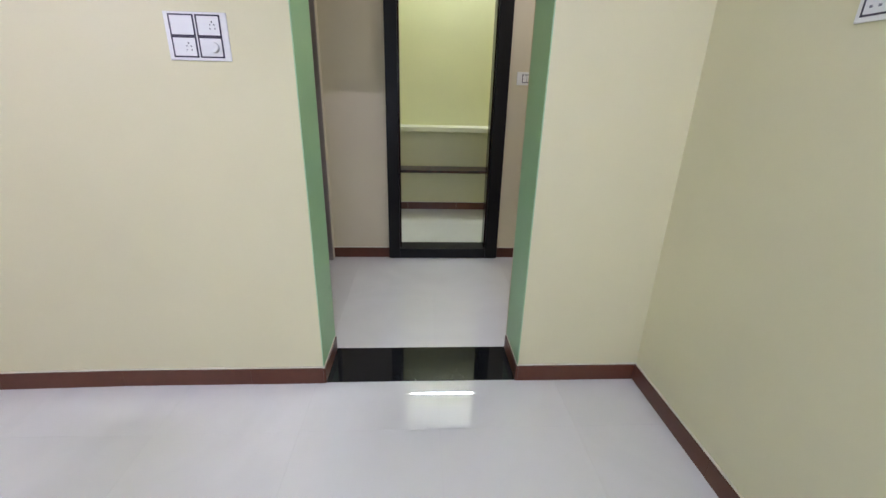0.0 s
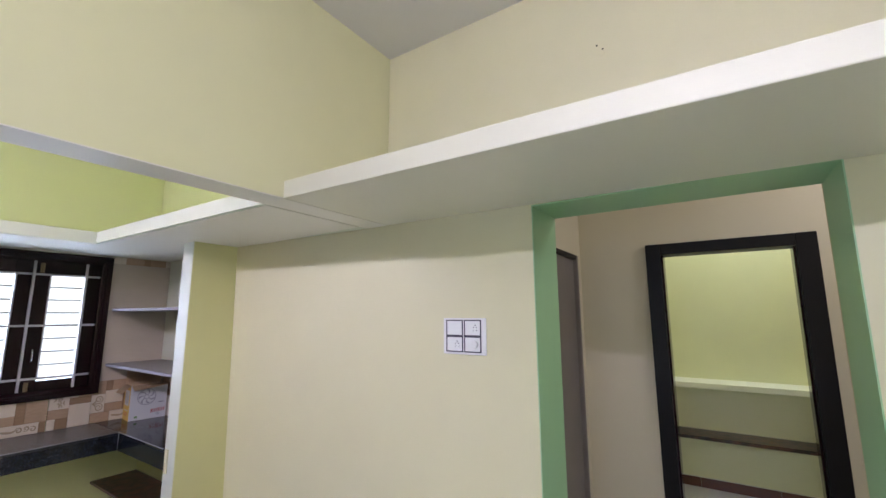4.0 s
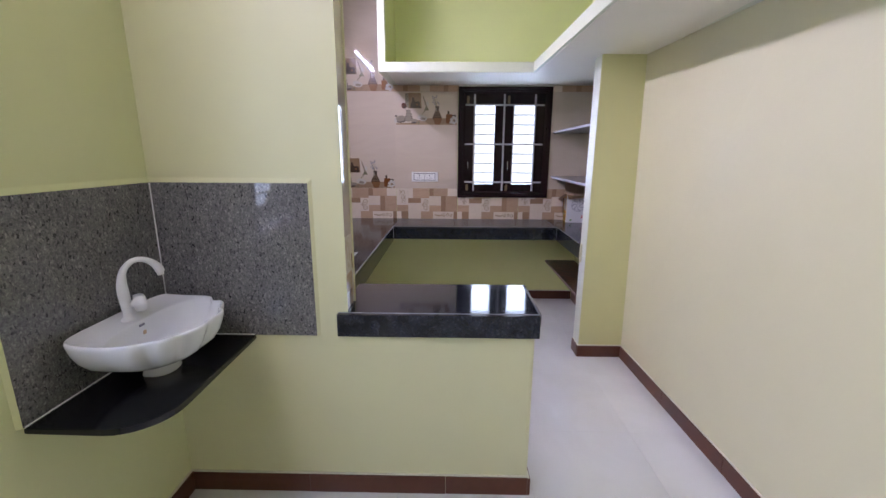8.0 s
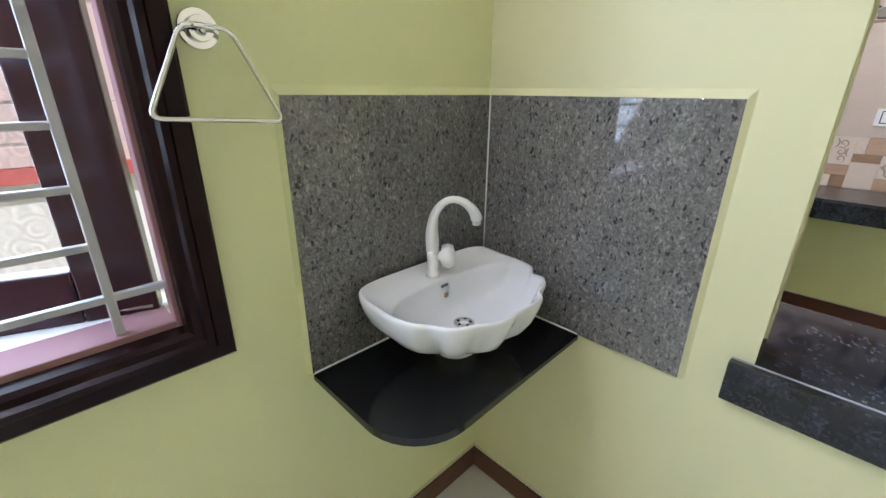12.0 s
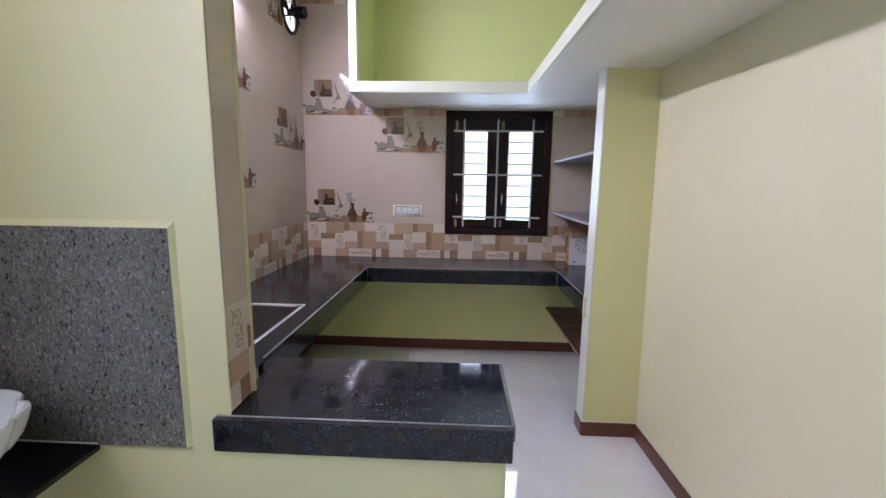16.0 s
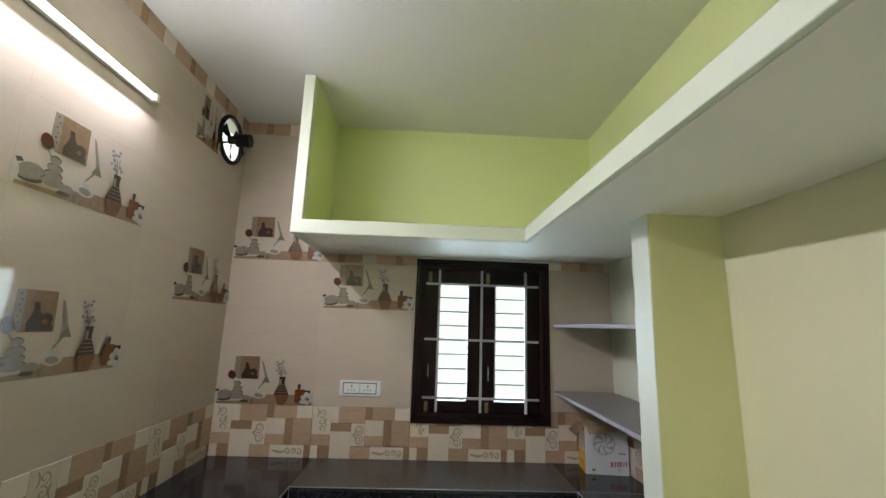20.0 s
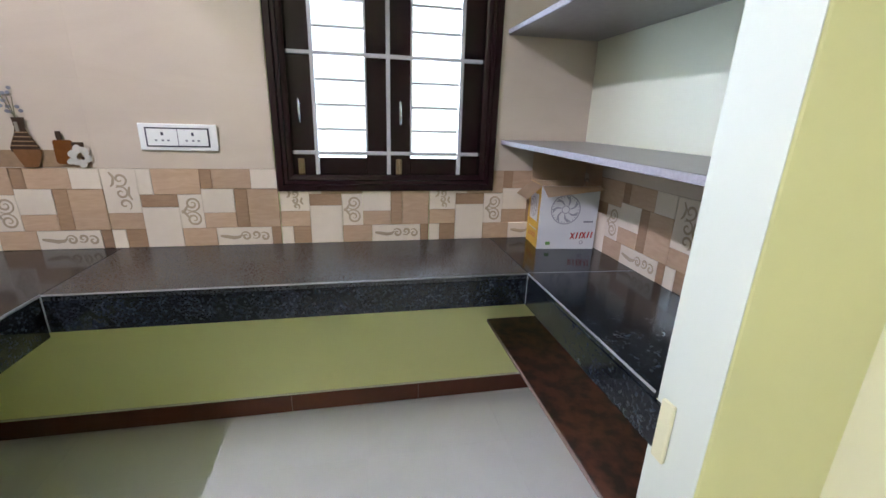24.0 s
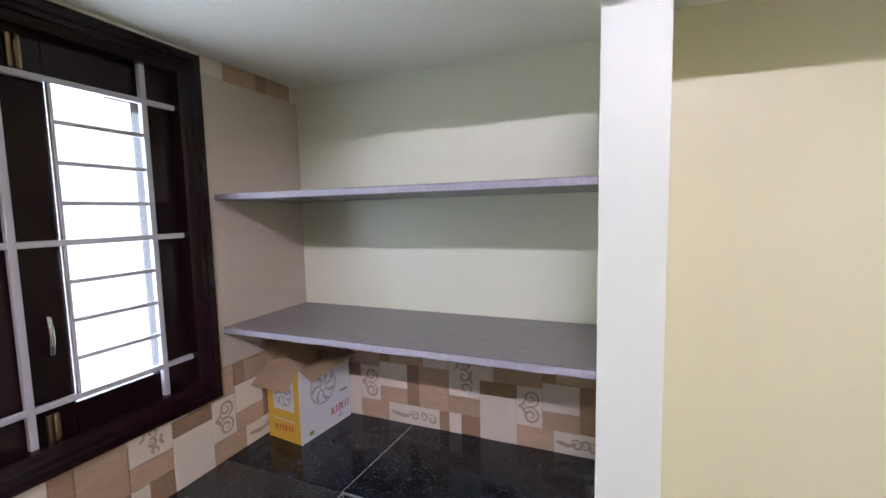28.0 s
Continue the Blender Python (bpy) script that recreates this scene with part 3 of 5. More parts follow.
structure("wall_hall_front", [(0.645, 2.0, YR + 0.28, YR + 0.30, 0, HC)], HALLP, "beige painted hall wall", "wall")
structure("wall_hall_right", [(1.8, 2.0, YR + 0.30, 5.4, 0, HC)], HALLP, "beige painted hall wall", "wall")
structure("wall_store", [(-0.6, 1.8, 5.10, 5.4, 0, HC), (-0.8, -0.6, 3.62, 5.4, 0, HC)], PAINT2, "lime-yellow painted wall of the room beyond", "wall")
# green painted reveal of the doorway, with its dark sill
structure("reveal_left", [(-0.322, -0.318, YR - 0.003, YR + 0.283, 0.09, 2.084)], GREEN, "mid green painted door reveal", "reveal")
structure("reveal_right", [(0.644, 0.648, YR - 0.003, YR + 0.283, 0.09, 2.084)], GREEN, "mid green painted door reveal", "reveal")
structure("reveal_top", [(-0.322, 0.648, YR - 0.003, YR + 0.283, 2.084, 2.088)], GREEN, "mid green painted door head", "reveal")
structure("threshold", [(-0.322, 0.648, YR - 0.005, YR + 0.285, -0.004, 0.004)], mat("threshold_granite", (0.014, 0.015, 0.017), rough=0.03, var=0.3, scale=60, spec=0.22), "polished black granite threshold", "threshold")

# ---- skirting ----
skirting = tagged(new("baseboard"), "chestnut brown glazed skirting tiles", "baseboard", kind="structure")


def skirt(x0, y0, x1, y1, nx, ny, start=0.0):
    """Brown skirting tiles along a wall foot; (nx, ny) points into the room."""
    length = math.hypot(x1 - x0, y1 - y0)
    ux, uy = (x1 - x0) / length, (y1 - y0) / length
    # square to the run, on the room's side
    side = 1 if -uy * nx + ux * ny > 0 else -1
    wx, wy = -uy * side, ux * side

    def strip(name, a, b, d, z0, z1, material, label="", bevel=0.0):
        bm = bmesh.new()
        vs = box(bm, 0, 1, 0, 1, z0, z1)
        for v in vs:
            p, q = (b if v.co.x else a), (d if v.co.y else 0.0)
            v.co.x, v.co.y = x0 + ux * p + wx * q, y0 + uy * p + wy * q
        if bevel:
            bmesh.ops.bevel(bm, geom=list(bm.edges), offset=bevel, segments=2, profile=0.5, affect="EDGES")
        part(name, bm, material, skirting, label)

    s = 0.0
    step = start or 0.6
    while s < length - 0.005:
        e = min(s + step, length)
        step = 0.6
        strip("skirting_tile", s + 0.0006, e - 0.0006, 0.012 + random.uniform(-0.001, 0.001), 0.0, 0.086 + random.uniform(-0.0012, 0.0012), SKIRT, bevel=0.0015)
        s = e
    strip("cove", 0.0, length, 0.007, 0.0875, 0.094, CREAM, "pale mortar line over the skirting")


skirt(XS, YL, XE, YL, 0, 1)
skirt(XS, YL + 0.013, XS, 0.858, 1, 0, 0.52)
skirt(XJ, 0.858, XS + 0.012, 0.858, 0, 1)
skirt(FIN1 + 0.013, 1.787, XJ, YR, 0, -1)
skirt(XJ, YR, -0.322, YR, 0, -1)
skirt(0.648, YR, XE - 0.013, YR, 0, -1)
skirt(XE, YR, XE, YL + 0.013, -1, 0)
skirt(FIN1, FINY - 0.01, FIN1, YR - 0.013, 1, 0)
skirt(FIN0, FINY, FIN1 - 0.001, FINY, 0, -1)
skirt(XU, YL + 0.013, XU, YB - 0.013, 1, 0, 0.57)
skirt(XU, YL, XJ, YL, 0, 1)
skirt(XJ, YL + 0.013, XJ, 0.858, -1, 0)
skirt(XU + 0.012, YB, FIN0 - 0.001, YB, 0, -1)
skirt(-0.322, YR - 0.012, -0.322, YR + 0.28, 1, 0)
skirt(0.648, YR - 0.012, 0.648, YR + 0.28, -1, 0)
skirt(-0.59, 3.50, -0.116, 3.50, 0, -1)
skirt(0.83, 3.50, 1.8, 3.50, 0, -1)
skirt(-0.59, YR + 0.29, -0.59, 2.78, 1, 0)
skirt(-0.6, 5.10, 1.8, 5.10, 0, -1)

# ---- kitchen window ----
win = tagged(new("window_1"), "dark wood kitchen window with white grille and frosted panes", "window", kind="structure")
FY0, FY1, FZ0, FZ1 = 0.577, 1.454, 1.056, 2.084
mitred(win, EBONY, lambda a, b, d: (XK + d, a, b), FY0, FY1, FZ0, FZ1,
       [(0, -0.02), (0, 0.018), (0.005, 0.023), (0.024, 0.023), (0.029, 0.017), (0.040, 0.017), (0.045, 0.011), (0.056, 0.009), (0.064, 0.005), (0.066, -0.03)])
bar("head_plaster", XK, XK + 0.014, FY0 + 0.004, FY1 - 0.004, FZ1 + 0.0005, H - 0.0035, OFFWHITE, win, "off-white plaster over the frame")
# two shutters with a pane each
for y0, y1, p0, p1 in ((0.628, 1.012, 0.728, 0.922), (1.014, 1.402, 1.103, 1.304)):
    sx0, sx1 = XK - 0.072, XK - 0.031
    shutter = boxes("shutter", [(sx0, sx1, y0, p0, 1.10, 2.036), (sx0, sx1, p1, y1, 1.10, 2.036), (sx0, sx1, p0, p1, 1.10, 1.185), (sx0, sx1, p0, p1, 1.925, 2.036)], EBONY, win, "dark wood shutter", 0.003)
    pane = boxes("pane", [(sx0 + 0.022, sx0 + 0.026, p0 - 0.004, p1 + 0.004, 1.18, 1.93)], GLASS, win, "bright frosted glass pane")
    pane.visible_shadow = False
    for z in (1.145, 1.972):
        latch = bar("latch", sx1 + 0.0005, sx1 + 0.010, y0 + 0.028, y0 + 0.052, z - 0.035, z + 0.035, BRONZE, win, bevel=0.003)
        rod("bolt", [(sx1 + 0.015, y0 + 0.04, z - 0.036), (sx1 + 0.015, y0 + 0.04, z + 0.036)], 0.004, BRONZE, latch, 8)
    hz = 1.36
    rod("handle", [(sx1, y0 + 0.045, hz - 0.045), (sx1 + 0.02, y0 + 0.045, hz - 0.04), (sx1 + 0.026, y0 + 0.045, hz), (sx1 + 0.02, y0 + 0.045, hz + 0.04), (sx1, y0 + 0.045, hz + 0.045)], 0.005, STEEL, win, 8, "steel pull handle")
# white grille
gx = XK - 0.018
for y in (0.731, 1.012, 1.304):
    bar("grille_bar", gx - 0.0075, gx + 0.0075, y - 0.0075, y + 0.0075, 1.106, 2.022, GRILLE, win, bevel=0.002)
for z in (1.204, 1.565, 1.925):
    bar("grille_bar", gx - 0.007, gx + 0.007, 0.643, 1.388, z - 0.007, z + 0.007, GRILLE, win, bevel=0.002)
for y0, y1 in ((0.728, 0.925), (1.103, 1.304)):
    bar("grille_bar", gx - 0.005, gx + 0.005, y1 - 0.004 if y0 < 1 else y0 - 0.004, y1 + 0.004 if y0 < 1 else y0 + 0.004, 1.204, 1.925, GRILLE, win, bevel=0.002)
    for k in range(1, 8):
        if k != 4:
            z = 1.204 + k * 0.0901
            bar("grille_rung", gx - 0.005, gx + 0.005, y0, y1, z - 0.005, z + 0.005, GRILLE, win, bevel=0.001)

# ---- dining window ----
win2 = tagged(new("window_2"), "dark wood dining window with white grille, shutters open outward", "window", kind="structure")
DX0, DX1, DZ0, DZ1 = -0.364, 0.833, 0.892, 2.11
mitred(win2, MAHOGANY, lambda a, b, d: (a, YL + d, b), DX0, DX1, DZ0, DZ1,
       [(0, -0.02), (0, 0.020), (0.006, 0.026), (0.030, 0.026), (0.035, 0.033), (0.046, 0.033), (0.051, 0.024), (0.062, 0.020), (0.070, 0.012), (0.071, -0.02)])
for b in ((WX0 - 0.001, WX0 + 0.012, YL - 0.062, YL - 0.022, WZ0, WZ1), (WX0 + 0.012, WX1, YL - 0.11, YL - 0.022, WZ0 - 0.001, WZ0 + 0.012)):
    bar("reveal_lining", *b, PINK, win2, "dusty pink painted reveal", bevel=0.002)
# strip added over the masonry sill; its white stands for glaring daylight
bar("outer_sill", WX0, WX1, YL - 0.202, YL - 0.111, WZ0 - 0.001, WZ0 + 0.008, WHITEW, win2, "outer sill strip, white for overexposed daylight", bevel=0.002)
gy = YL - 0.04
for x in (-0.205, 0.2275, 0.66):
    bar("grille_bar", x - 0.007, x + 0.007, gy - 0.007, gy + 0.007, WZ0 + 0.012, WZ1, GRILLE, win2, bevel=0.002)
for z in (1.043, 1.508, 1.966):
    bar("grille_bar", WX0 + 0.012, WX1, gy - 0.0065, gy + 0.0065, z - 0.0065, z + 0.0065, GRILLE, win2, bevel=0.002)
for k in range(1, 10):
    if k != 5:
        z = 1.043 + k * 0.0925
        bar("grille_rung", -0.205, 0.66, gy - 0.006, gy + 0.006, z - 0.006, z + 0.006, GRILLE, win2, bevel=0.002)
# shutters, swung outward
PATTERNED = patterned_glass()
for hx, sgn, ang in ((WX0 + 0.014, 1, -20), (WX1 - 0.03, -1, 50)):
    sh = new("shutter")
    sh.parent = win2
    sh.matrix_basis = pose(hx, YL - 0.115, 0, 0, 0, ang)
    w = 0.47 * sgn
    for x0, x1, z0, z1 in ((0, 0.115 * sgn, 0.97, 2.02), (w - 0.085 * sgn, w, 0.97, 2.02), (0.115 * sgn, w - 0.085 * sgn, 0.97, 1.07), (0.115 * sgn, w - 0.085 * sgn, 1.93, 2.02)):
        bar("shutter_rail", min(x0, x1), max(x0, x1), -0.02, 0.02, z0, z1, MAROON, sh, bevel=0.004)
    sp = boxes("shutter_pane", [(min(0.08 * sgn, w - 0.08 * sgn), max(0.08 * sgn, w - 0.08 * sgn), -0.003, 0.003, 1.06, 1.94)], PATTERNED, sh, "patterned glass")
    sp.visible_shadow = False
rod("stay", [(WX0 + 0.03, YL - 0.10, WZ0 + 0.02), (WX0 + 0.26, YL - 0.20, WZ0 + 0.022)], 0.004, STEEL, win2, 8, "thin steel window stay")

# ---- outside ----
tagged(boxes("backdrop", [(-6.2, -6.15, -4, 5, -1, 5)], HAZE), "bright hazy sky outside the kitchen", "backdrop", kind="structure")
tagged(boxes("backdrop_side", [(-16.0, 4.0, -4.05, -4.0, -1, 9)], HAZE2), "bright hazy sky outside the dining room", "backdrop", kind="structure")
tagged(boxes("ground", [(-40, 40, -40, 40, -0.35, -0.15)], mat("yard_cement", (0.5, 0.48, 0.45), rough=0.9, var=0.1)), "pale cement yard around the house", "ground", kind="structure")
pinkwall = thing("neighbour_wall", "pink and white neighbouring house wall with a red band", "house wall", (0, 0, 0))
for nm, b, m in (("wall", (-5.0, 2.2, -1.95, -1.80, 1.12, 3.4), WHITEW), ("band", (-5.0, 2.2, -1.96, -1.785, 1.07, 1.12), REDW), ("red_pilaster", (-0.60, -0.545, -1.96, -1.782, 1.121, 3.4), REDW), ("plinth", (-5.0, 2.2, -1.94, -1.81, -0.15, 1.07), WHITEW)):
    boxes(nm, [b], m, pinkwall)
# mauve cladding tiles with white joints
for row, (z0, z1) in enumerate(((1.124, 1.19), (1.20, 1.32), (1.33, 1.63), (1.64, 1.94), (1.95, 2.25))):
    for k in range(8):
        x = -2.43 + 0.45 * k + (0.12 if row % 2 else 0.0)
        bar("cladding_tile", x, x + 0.44, -1.80, -1.792, z0, z1, PINKW, pinkwall, bevel=0.002)

# ---- doors of the hall ----
door = tagged(new("door_1"), "black framed opening to the room beyond", "door", kind="structure")
for nm, b in (("frame_post", (-0.115, -0.022, 3.46, 3.64, 0, 2.122)), ("frame_post", (0.722, 0.825, 3.46, 3.64, 0, 2.122)), ("frame_head", (-0.022, 0.722, 3.461, 3.64, 2.045, 2.121)), ("frame_foot", (-0.022, 0.722, 3.462, 3.64, 0.0, 0.088))):
    bar(nm, *b, IRON, door, bevel=0.004)
for x in (-0.022, 0.709):
    bar("stop_bead", x, x + 0.013, 3.50, 3.62, 0.088, 2.045, EBONY, door, bevel=0.003)
door2 = tagged(new("door_2"), "grey door in a black frame", "door", kind="structure")
bar("frame_post", -0.64, -0.591, 2.80, 2.83, 0, 2.08, IRON, door2, bevel=0.003)
bar("frame_post", -0.64, -0.591, 3.41, 3.44, 0, 2.08, DOOR, door2, bevel=0.003)
bar("frame_head", -0.64, -0.592, 2.83, 3.41, 2.05, 2.08, IRON, door2, bevel=0.003)
bar("leaf", -0.66, -0.62, 2.83, 3.41, 0.01, 2.05, DOOR, door2, "grey flush door leaf", bevel=0.003)
shelves = thing("wall_shelf", "painted concrete wall shelf in the room beyond", "shelf", group="store shelves")
boxes("slab", [(-0.6, 1.8, 4.78, 5.10, 0.955, 1.005)], CREAM, shelves, bevel=0.004)
shelf2 = thing("wall_shelf", "dark stone wall shelf in the room beyond", "shelf", group="store shelves")
boxes("slab", [(-0.6, 1.8, 4.80, 5.10, 0.50, 0.53)], BSTONE, shelf2, bevel=0.003)

storelamp = thing("tube_lamp", "lit white tube lamp in the room beyond", "lamp", group="tube lamps")
bar("batten", 0.0, 1.2, 5.075, 5.099, 2.80, 2.836, PLASTIC, storelamp, bevel=0.004)
rod("tube", [(0.02, 5.063, 2.818), (1.18, 5.063, 2.818)], 0.011, GLOWING, storelamp, 12)

# ---- granite ----
CT = 0.840
CX, CYL, CYR = -3.228, -0.002, 1.460
SX0, SX1, SY0, SY1 = -2.186, -1.596, -0.575, -0.098   # sink rim
counter = thing("kitchen_counter", "polished black granite kitchen counter on three sides", "counter")
EDGE = mat("granite_joint", (0.34, 0.35, 0.36), rough=0.5, var=0.15, scale=60)
boxes("back_top", [(XK, CX, CYL, CYR, CT - 0.02, CT)], DUSTYG, counter, bevel=0.002)
bm = bmesh.new()
rim = []
for z in (CT - 0.02, CT):
    for x0, x1, y0, y1 in ((XK, XJ, YL, CYL - 0.001), (SX0, SX1, SY0, SY1)):
        rim.append([bm.verts.new((x, y, z)) for x, y in ((x0, y0), (x1, y0), (x1, y1), (x0, y1))])
for a, b in ((rim[0], rim[1]), (rim[2], rim[3]), (rim[0], rim[2]), (rim[1], rim[3])):
    for k in range(4):
        bm.faces.new((a[k], a[(k + 1) % 4], b[(k + 1) % 4], b[k]))
part("sink_side_top", bm, BLACKG, counter)
boxes("shelf_side_top", [(XK, FIN0, CYR + 0.001, YN, CT - 0.02, CT)], BLACKG, counter, bevel=0.002)
bar("back_apron", CX - 0.02, CX + 0.001, CYL + 0.002, CYR - 0.002, 0.722, CT - 0.021, BLACKG, counter, bevel=0.001)
bar("sink_side_apron", CX + 0.003, XJ - 0.252, CYL - 0.022, CYL, 0.708, CT - 0.021, BLACKG, counter, bevel=0.001)
bar("shelf_side_apron", CX + 0.003, -2.546, CYR - 0.001, CYR + 0.008, 0.720, CT - 0.021, BLACKG, counter, bevel=0.001)
for nm, pts in (("joint", [(CX, CYL, 0.723), (CX, CYL, CT)]), ("joint", [(CX, CYR, 0.723), (CX, CYR, CT)])):
    rod(nm, pts, 0.003, EDGE, counter, 6, "pale joint filler")
rod("worn_edge", [(CX + 0.001, CYL, CT - 0.002), (CX + 0.001, CYR, CT - 0.002)], 0.003, EDGE, counter, 6, "pale ground edge")
rod("worn_edge", [(CX, CYL + 0.001, CT - 0.002), (XJ - 0.253, CYL + 0.001, CT - 0.002)], 0.004, EDGE, counter, 6, "pale ground edge")
rod("worn_edge", [(CX, CYR - 0.001, CT - 0.002), (FIN0, CYR - 0.001, CT - 0.002)], 0.003, EDGE, counter, 6, "pale ground edge")
rod("slab_joint", [(CX - 0.002, CYR, CT), (-3.205, YN - 0.01, CT)], 0.0012, EDGE, counter, 6, "fine slab joint")
boxes("apron_end", [(-2.545, -2.512, 1.4575, FINY - 0.0035, 0.705, 0.84)], PAINT, counter, "painted mortar lump at the apron's end", bevel=0.004)

# steel sink
sink = thing("kitchen_sink", "brushed stainless steel sink set in the granite counter", "sink")
bm = bmesh.new()
loops = []
for inset, z in ((0.0, CT + 0.0015), (0.014, CT + 0.002), (0.020, CT - 0.004), (0.026, CT - 0.19), (0.05, CT - 0.205)):
    loops.append([bm.verts.new((x, y, z)) for x, y in ((SX0 + inset, SY0 + inset), (SX1 - inset, SY0 + inset), (SX1 - inset, SY1 - inset), (SX0 + inset, SY1 - inset))])
for a, b in zip(loops, loops[1:]):
    for k in range(4):
        bm.faces.new((a[k], a[(k + 1) % 4], b[(k + 1) % 4], b[k]))
bm.faces.new(loops[-1])
part("bowl", bm, mat("dull_steel", (0.30, 0.285, 0.27), rough=0.36, metal=0.9, var=0.1, scale=30), sink)
SEAL = mat("pale_sealant", (0.50, 0.50, 0.51), rough=0.5, var=0.12, scale=60)
for x0, x1, y0, y1 in ((SX0, SX1, SY0 - 0.006, SY0 + 0.005), (SX0, SX1, SY1 - 0.005, SY1 + 0.006), (SX0 - 0.006, SX0 + 0.005, SY0 - 0.006, SY1 + 0.006), (SX1 - 0.005, SX1 + 0.006, SY0 - 0.006, SY1 + 0.006)):
    bar("sealant", x0, x1, y0, y1, CT + 0.0002, CT + (0.0034 if x1 - x0 > 0.1 else 0.0038), SEAL, sink, "pale sealant strip", bevel=0.001)
for x in (SX0 + 0.024, SX1 - 0.024):
    for y in (SY0 + 0.024, SY1 - 0.024):
        rod("corner_weld", [(x, y, CT - 0.006), (x, y, CT - 0.19)], 0.003, STEEL, sink, 6, "bright welded corner")
disc("waste", ((SX0 + SX1) / 2, (SY0 + SY1) / 2, CT - 0.204), (0, 0, 1), 0.045, 0.004, CHROME, sink, hole=0.02)
ktap = thing("kitchen_tap", "chrome swan-neck tap over the steel sink", "tap")
rod("spout", [(-1.80, -0.622, 1.12), (-1.80, -0.59, 1.12), (-1.805, -0.575, 1.15), (-1.82, -0.56, 1.22), (-1.86, -0.53, 1.262), (-1.91, -0.51, 1.258), (-1.955, -0.50, 1.225), (-1.985, -0.497, 1.178)], 0.0105, CHROME, ktap, 12)
disc("flange", (-1.80, YL + 0.008, 1.12), (0, 1, 0), 0.026, 0.012, CHROME, ktap)
rod("lever", [(-1.80, -0.595, 1.12), (-1.80, -0.585, 1.09), (-1.80, -0.55, 1.075)], 0.007, CHROME, ktap, 8)

# ledge of the pass-through
ledge = thing("granite_ledge", "polished black granite ledge on the low wall", "ledge")
bar("top", -1.522, -1.127, 0.064, 0.868, 0.822, 0.845, BLACKP, ledge, bevel=0.002)
bar("front_apron", -1.126, -1.104, 0.060, 0.870, 0.753, 0.847, BLACKP, ledge, bevel=0.003)
bar("end_strip", -1.522, -1.127, 0.8685, 0.878, 0.80, 0.848, mat("rough_granite_edge", (0.20, 0.20, 0.20), rough=0.6, var=0.3, scale=80), ledge, "rough grey granite edge", bevel=0.003)
rod("worn_edge", [(-1.1265, 0.062, 0.8465), (-1.1265, 0.868, 0.8465)], 0.0028, EDGE, ledge, 6, "pale ground edge")
bar("underside", -1.505, XJ, 0.10, 0.84, 0.80, 0.8215, BLACKG, ledge, bevel=0.002)

# shelves of the niche
for z, m, lab in ((1.268, PSTONE, "purple-grey stone shelf over the counter"), (1.686, PSTONE, "purple-grey stone shelf over the counter")):
    s = thing("stone_shelf", lab, "shelf", group="niche shelves")
    bar("slab", XK + 0.001, FIN0, 1.483, YN - 0.001, z - 0.02, z, m, s, bevel=0.003)
    # rough-cut front edge, with the window light on it put into the colour
    bar("rough_edge", XK + 0.001, FIN0, 1.4805, 1.4828, z - 0.019, z - 0.001, mat("lit_cut_stone", (0.42, 0.40, 0.45), rough=0.8, var=0.2, scale=120, bump=0.4, bump_scale=150), s, "rough-cut edge, its pale lavender standing for light on it")
lows = thing("low_shelf", "dark brown stone shelf under the counter", "shelf")
bar("slab", XU + 0.001, FIN0, 1.488, YB - 0.001, 0.400, 0.417, BSTONE, lows, bevel=0.003)
bar("pale_edge", XU + 0.001, FIN0, 1.4855, 1.4878, 0.401, 0.416, mat("pale_brown_stone", (0.30, 0.22, 0.19), rough=0.7, var=0.2, scale=60), lows, "pale cut edge")

# ---- basin corner ----
panel = thing("granite_splashback", "grey speckled granite splashback panels in the corner", "splashback")
bar("panel", XS, XS + 0.012, YL + 0.013, -0.026, 0.750, 1.362, GREYG, panel, bevel=0.001)
bar("panel", XS + 0.013, -0.515, YL, YL + 0.012, 0.752, 1.362, GREYG, panel, bevel=0.001)
for pts in ([(XS + 0.013, YL + 0.013, 0.753), (XS + 0.013, YL + 0.013, 1.36)], [(XS + 0.013, YL + 0.013, 0.753), (-0.520, YL + 0.013, 0.753)], [(XS + 0.013, YL + 0.013, 0.753), (XS + 0.013, -0.28, 0.753)]):
    rod("sealant", pts, 0.0025, PLASTIC, panel, 6, "white sealant line")
# sloping plaster edge round the panels
for paint, quads in ((PAINT2, (((XS, YL, 1.380), (XS, -0.014, 1.380), (XS + 0.012, -0.026, 1.362), (XS + 0.012, YL, 1.362)), ((XS, -0.014, 1.380), (XS, -0.014, 0.750), (XS + 0.012, -0.026, 0.750), (XS + 0.012, -0.026, 1.362)))),
                     (PAINT3, (((-0.506, YL, 1.380), (XS, YL, 1.380), (XS, YL + 0.012, 1.362), (-0.515, YL + 0.012, 1.362)), ((-0.506, YL, 0.752), (-0.506, YL, 1.380), (-0.515, YL + 0.012, 1.362), (-0.515, YL + 0.012, 0.752))))):
    bm = bmesh.new()
    for quad in quads:
        bm.faces.new([bm.verts.new(p) for p in quad])
    part("plaster_edge", bm, paint, panel, "sloped painted plaster edge")

slab = thing("basin_slab", "black granite corner slab with a rounded corner", "slab")
bm = bmesh.new()
out = [(XS + 0.012, YL + 0.012), (-0.516, YL + 0.012), (-0.516, -0.42)] + [(-0.656 + 0.14 * math.cos(a), -0.411 + 0.138 * math.sin(a)) for a in (radians(d) for d in range(0, 91, 9))] + [(XS + 0.012, -0.276)]
lo = [bm.verts.new((x, y, 0.733)) for x, y in out]
